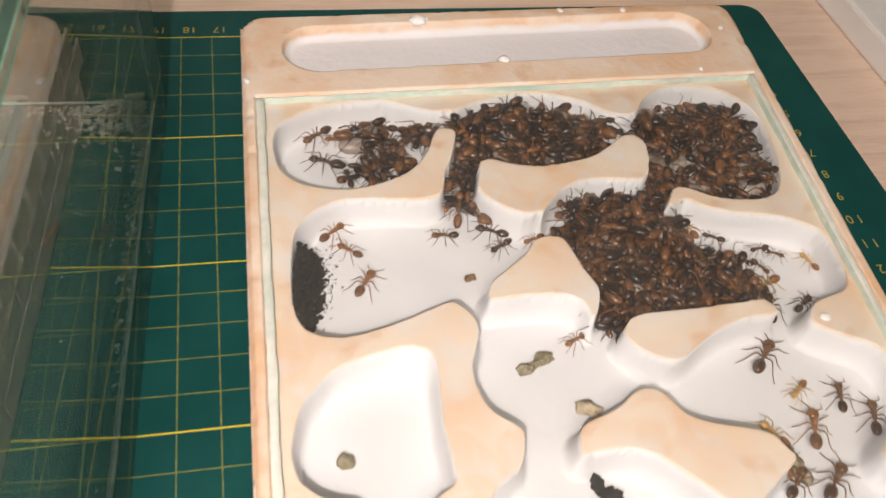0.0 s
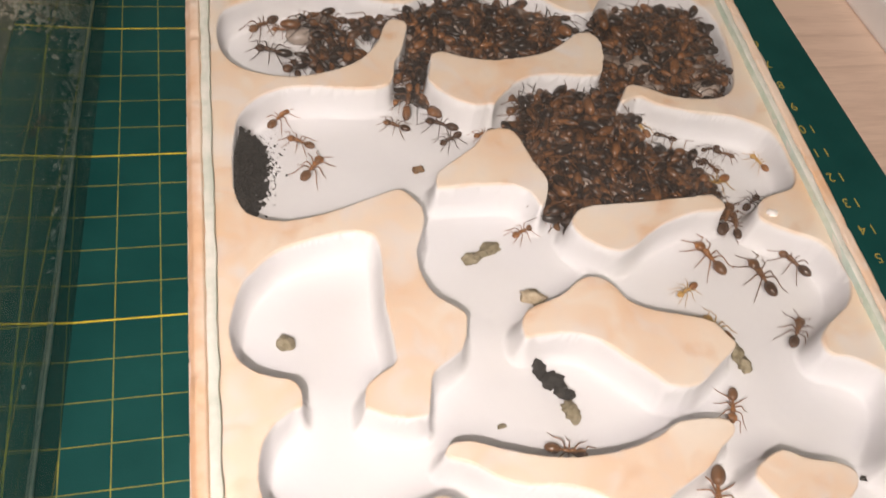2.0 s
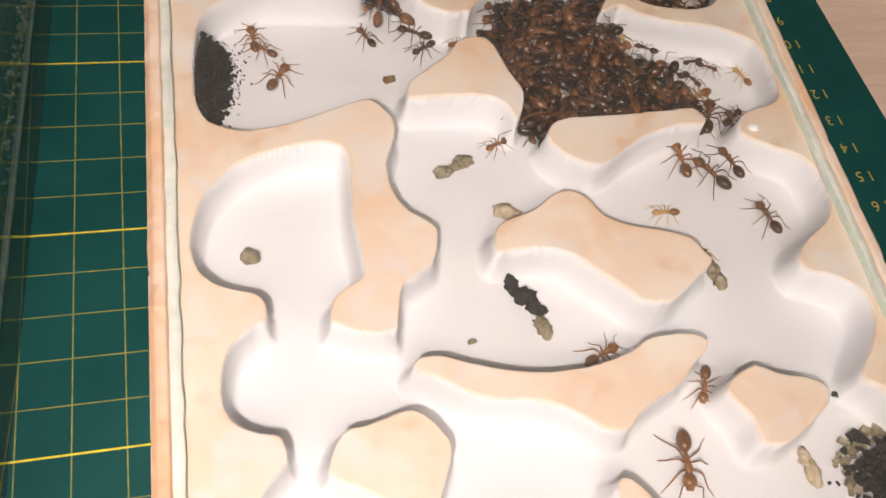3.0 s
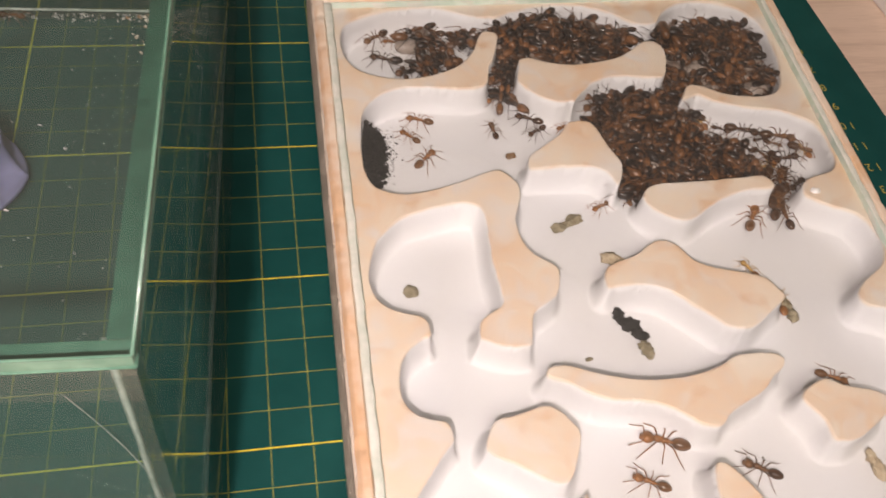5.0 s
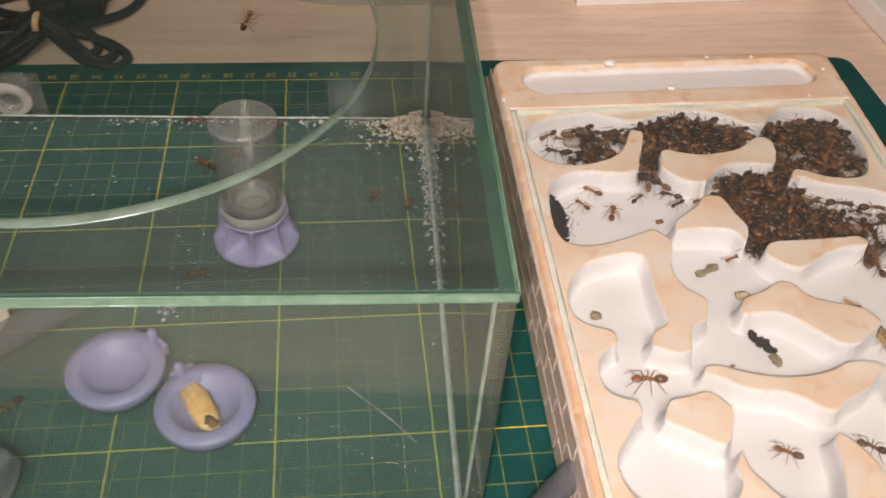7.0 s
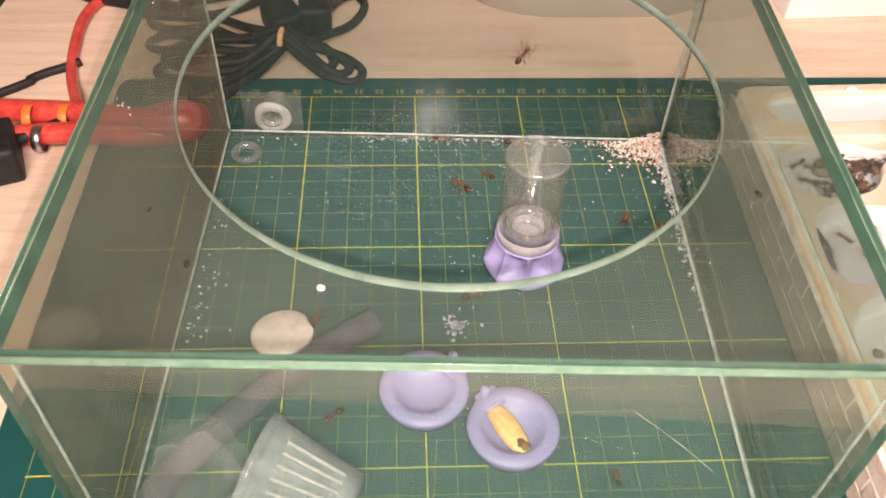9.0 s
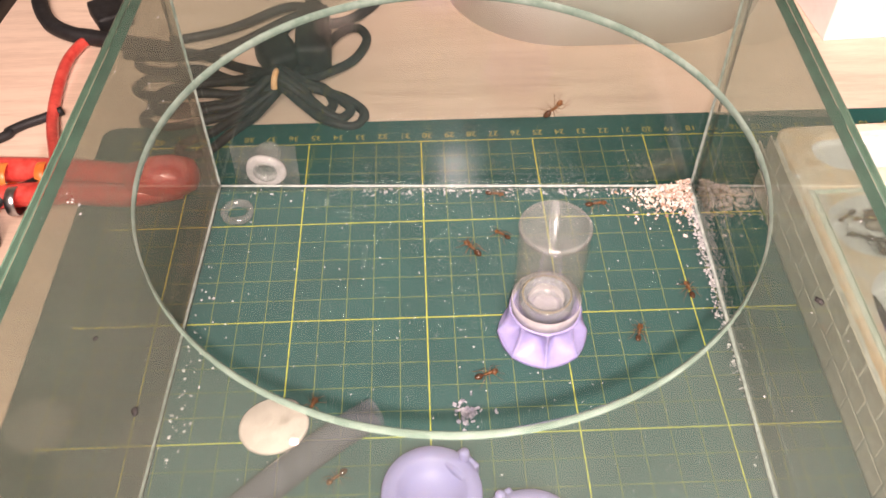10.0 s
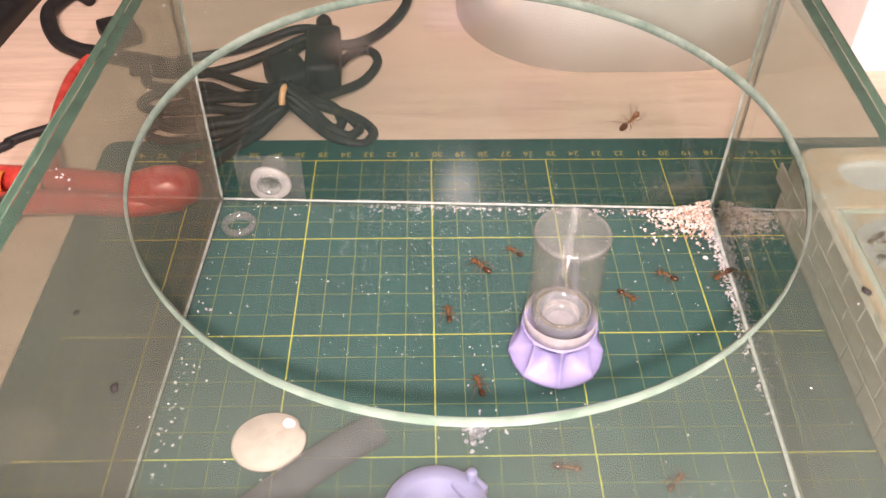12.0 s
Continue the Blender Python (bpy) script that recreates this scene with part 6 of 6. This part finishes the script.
    crawl(ant(5.91, -11.16, 39, 0.78, "amber", "brown"), [(0.00, 5.91, -11.16, 39), (1.00, 5.86, -10.94, 44), (2.50, 5.91, -10.88, 61), (3.17, 6.20, -11.64, 108), (3.83, 6.36, -11.65, 155), (4.50, 6.74, -11.28, 202), (5.00, 6.69, -11.36, 161), (5.50, 6.71, -11.03, 131), (6.50, 6.52, -11.00, 161), (7.40, 7.61, -11.28, 117), (8.30, 8.69, -11.56, 73), (12.00, 8.69, -11.56, 73)])
    crawl(ant(6.29, -11.77, 141, 0.68, "amber", "brown"), [(0.00, 6.29, -11.77, 141), (1.00, 6.44, -11.86, 153), (4.50, 6.30, -11.88, 133), (5.00, 6.32, -12.00, 134), (5.50, 6.38, -11.84, 129), (6.00, 6.31, -11.95, 138), (6.50, 6.37, -11.85, 126), (12.00, 6.37, -11.85, 126)])
    crawl(ant(6.52, -12.83, 56, 0.85, "amber", "brown"), [(0.00, 6.52, -12.83, 56), (1.00, 6.61, -12.74, 40), (2.50, 6.57, -12.74, 57), (4.50, 6.66, -12.78, 47), (5.00, 6.60, -12.92, 45), (5.50, 6.71, -12.73, 35), (6.00, 6.87, -12.70, 40), (6.50, 7.45, -12.27, 33), (7.10, 7.36, -12.43, 81), (7.70, 7.26, -12.59, 129), (8.30, 7.18, -12.75, 178), (12.00, 7.18, -12.75, 178)])
    crawl(ant(8.72, -11.48, 176, 0.67, "brown", "dark"), [(0.00, 8.72, -11.48, 176), (1.00, 8.85, -11.30, 172), (2.50, 8.77, -11.52, 137), (4.50, 8.74, -11.72, 71), (5.00, 8.78, -11.88, 95), (5.50, 8.77, -11.66, 63), (6.00, 8.69, -11.74, 50), (6.50, 8.77, -11.64, 35), (8.30, 7.67, -11.57, 74), (12.00, 7.67, -11.57, 74)])
    crawl(ant(-8.10, -6.79, 142, 0.95, "brown", "dark", BOX_FLOOR, IN_BOX), [(0.00, -8.10, -6.79, 142), (8.50, -8.10, -6.79, 142), (9.50, -8.12, -7.00, 129), (10.50, -8.16, -7.06, 123), (11.00, -8.25, -7.08, 132), (12.00, -8.19, -7.08, 132)], BOX_FLOOR)
    crawl(ant(-7.00, -6.07, 142, 0.71, "brown", "dark", BOX_FLOOR, IN_BOX), [(0.00, -7.00, -6.07, 142), (8.50, -7.00, -6.07, 142), (9.50, -6.87, -6.28, 140), (10.50, -6.91, -6.33, 142), (11.00, -6.90, -6.28, 143), (12.00, -6.87, -6.29, 139)], BOX_FLOOR)
    crawl(ant(0.09, -9.22, 71, 0.80, "brown", "dark", BOX_FLOOR, IN_BOX), [(0.00, 0.09, -9.22, 71), (9.50, -0.05, -9.57, 71), (10.00, -0.15, -9.46, 99), (10.50, -0.36, -9.02, 107), (11.00, -0.57, -8.40, 112), (12.00, -1.31, -7.66, 145)], BOX_FLOOR)
    crawl(ant(-1.18, -9.03, 62, 0.78, "brown", "dark", BOX_FLOOR, IN_BOX), [(0.00, -1.18, -9.03, 62), (9.00, -1.33, -8.98, 62), (9.50, -1.59, -10.23, 56), (10.00, -2.41, -11.37, 72), (10.50, -2.23, -12.78, 116), (11.00, -1.49, -13.71, 115), (12.00, -2.87, -16.29, 46)], BOX_FLOOR)
    crawl(ant(-8.05, -13.09, 16, 0.84, "brown", "dark", BOX_FLOOR, IN_BOX), [(0.00, -8.05, -13.09, 16), (9.50, -8.04, -12.97, 16), (10.00, -8.02, -12.95, 20), (10.50, -7.98, -12.99, 11), (11.00, -8.00, -12.99, 11), (11.50, -8.45, -12.76, 55), (12.00, -8.54, -12.64, 103)], BOX_FLOOR)
    crawl(ant(-13.97, -14.41, 69, 0.85, "brown", "dark", BOX_FLOOR, IN_BOX), [(0.00, -13.97, -14.41, 69), (10.00, -13.98, -14.06, 69), (10.25, -14.46, -13.42, 104), (10.50, -14.95, -13.22, 140), (10.75, -14.02, -13.32, 77), (11.00, -13.11, -13.52, 14), (12.00, -6.07, -15.74, -9)], BOX_FLOOR)
    crawl(ant(-13.08, -18.51, -141, 0.76, "brown", "dark", BOX_FLOOR, IN_BOX), [(0.00, -13.08, -18.51, -141), (9.50, -13.12, -18.15, -141), (10.00, -13.00, -16.60, -141), (10.17, -12.28, -15.99, -201), (10.33, -11.56, -15.51, -260), (10.50, -10.86, -15.29, -320), (11.00, -9.60, -13.05, -318), (11.50, -9.18, -11.55, -259), (12.00, -9.48, -9.46, -265)], BOX_FLOOR)
    crawl(ant(-8.92, -3.86, -2, 0.74, "brown", "dark", BOX_FLOOR, IN_BOX), [(0.00, -8.92, -3.86, -2), (9.00, -8.90, -3.68, -2), (9.50, -8.00, -4.67, -11), (10.00, -7.03, -3.98, -10), (10.50, -4.08, -4.23, 9), (11.00, -1.81, -5.87, -61), (12.00, -3.02, -8.61, -44)], BOX_FLOOR)
    crawl(ant(-5.62, -3.94, -11, 0.86, "brown", "dark", BOX_FLOOR, IN_BOX), [(0.00, -5.62, -3.94, -11), (9.50, -5.56, -4.07, -11), (10.00, -2.92, -4.76, 7), (10.50, -1.66, -4.59, -20), (11.00, -0.22, -6.05, -15), (11.50, 0.36, -6.66, -80), (12.00, 0.77, -7.59, -146)], BOX_FLOOR)
    crawl(ant(-2.51, -22.70, -20, 0.60, "brown", "dark", BOX_FLOOR, IN_BOX), [(0.00, -2.51, -22.70, -20), (8.30, -2.51, -22.70, -20), (8.40, -2.52, -22.60, 15), (8.50, -2.54, -22.49, 50), (9.50, -4.98, -19.43, 108), (12.00, -4.87, -19.38, 108)], BOX_FLOOR)
    crawl(ant(13.27, -13.09, 40, 0.97, "brown", "dark"), [(0.00, 13.27, -13.09, 40), (2.70, 13.38, -13.16, 30), (4.30, 15.64, -11.46, 20), (5.50, 15.58, -11.68, 20), (6.70, 15.78, -11.58, 28), (12.00, 15.70, -11.63, 20)])
    crawl(ant(13.41, -13.19, 0, 1.03, "dark", "dark"), [(0.00, 13.41, -13.19, 0), (2.70, 13.53, -13.27, -10), (4.30, 16.51, -11.95, -20), (5.50, 16.45, -12.17, -20), (6.70, 16.51, -12.06, -12), (12.00, 16.59, -12.13, -20)])
    crawl(ant(13.56, -13.29, 5, 1.09, "brown", "dark"), [(0.00, 13.56, -13.29, 5), (2.70, 13.68, -13.37, -5), (4.30, 17.53, -12.44, -15), (5.50, 17.47, -12.66, -15), (6.70, 17.70, -12.57, -7), (12.00, 17.62, -12.62, -15)])
    crawl(ant(13.71, -13.39, 30, 0.97, "dark", "dark"), [(0.00, 13.71, -13.39, 30), (2.70, 13.82, -13.47, 20), (4.30, 17.34, -13.41, 10), (5.50, 17.29, -13.59, 10), (6.70, 17.36, -13.50, 18), (12.00, 17.44, -13.56, 10)])
    crawl(ant(13.86, -13.10, 100, 1.03, "brown", "dark"), [(0.00, 13.86, -13.10, 100), (2.70, 13.98, -13.17, 90), (4.30, 15.48, -12.89, 80), (5.50, 15.44, -13.05, 80), (6.70, 15.64, -12.96, 88), (12.00, 15.56, -13.02, 80)])
    crawl(ant(14.01, -13.20, 80, 1.09, "dark", "dark"), [(0.00, 14.01, -13.20, 80), (2.70, 14.13, -13.27, 70), (4.30, 16.77, -13.58, 60), (5.50, 16.74, -13.74, 60), (6.70, 16.79, -13.66, 68), (12.00, 16.87, -13.72, 60)])
    crawl(ant(14.16, -13.30, -10, 0.97, "brown", "dark"), [(0.00, 14.16, -13.30, -10), (2.70, 14.28, -13.37, -20), (4.30, 18.33, -13.03, -30), (5.50, 18.28, -13.24, -30), (6.70, 18.52, -13.16, -22), (12.00, 18.44, -13.21, -30)])
    crawl(ant(14.30, -13.40, 90, 1.03, "dark", "dark"), [(0.00, 14.30, -13.40, 90), (2.70, 14.42, -13.48, 80), (4.30, 16.96, -14.22, 70), (5.50, 16.93, -14.36, 70), (6.70, 16.99, -14.27, 78), (12.00, 17.07, -14.34, 70)])
    crawl(ant(14.46, -13.11, 80, 1.09, "brown", "dark"), [(0.00, 14.46, -13.11, 80), (2.70, 14.58, -13.17, 70), (4.30, 16.08, -15.15, 60), (5.50, 16.07, -15.24, 60), (6.70, 16.27, -15.18, 68), (12.00, 16.19, -15.23, 60)])
    crawl(ant(14.61, -13.21, 170, 0.97, "dark", "dark"), [(0.00, 14.61, -13.21, 170), (2.70, 14.73, -13.28, 160), (4.30, 15.06, -13.34, 150), (5.50, 15.03, -13.47, 150), (6.70, 15.06, -13.38, 158), (12.00, 15.14, -13.44, 150)])
    climber = ant(-5.4, -3.3, 0, 0.95, "brown", "dark", 4.2, "dark brown ant climbing on the back pane of the glass box")
    walk(climber, [(t, at(x, -3.40, z, 90, 0, 0) @ pose(0, 0, 0, 0, 0, turn)) for t, x, z, turn in (
        (0, -6.3, 5.35, 60), (8.3, -6.1, 5.10, 62), (9, -5.55, 4.85, 60), (9.5, -5.45, 4.60, 58), (10, -4.9, 4.45, 50), (10.5, -4.4, 4.30, 40), (11, -4.0, 4.30, 38), (11.5, -3.55, 4.30, 45), (12, -2.65, 4.50, 55))])


motions()
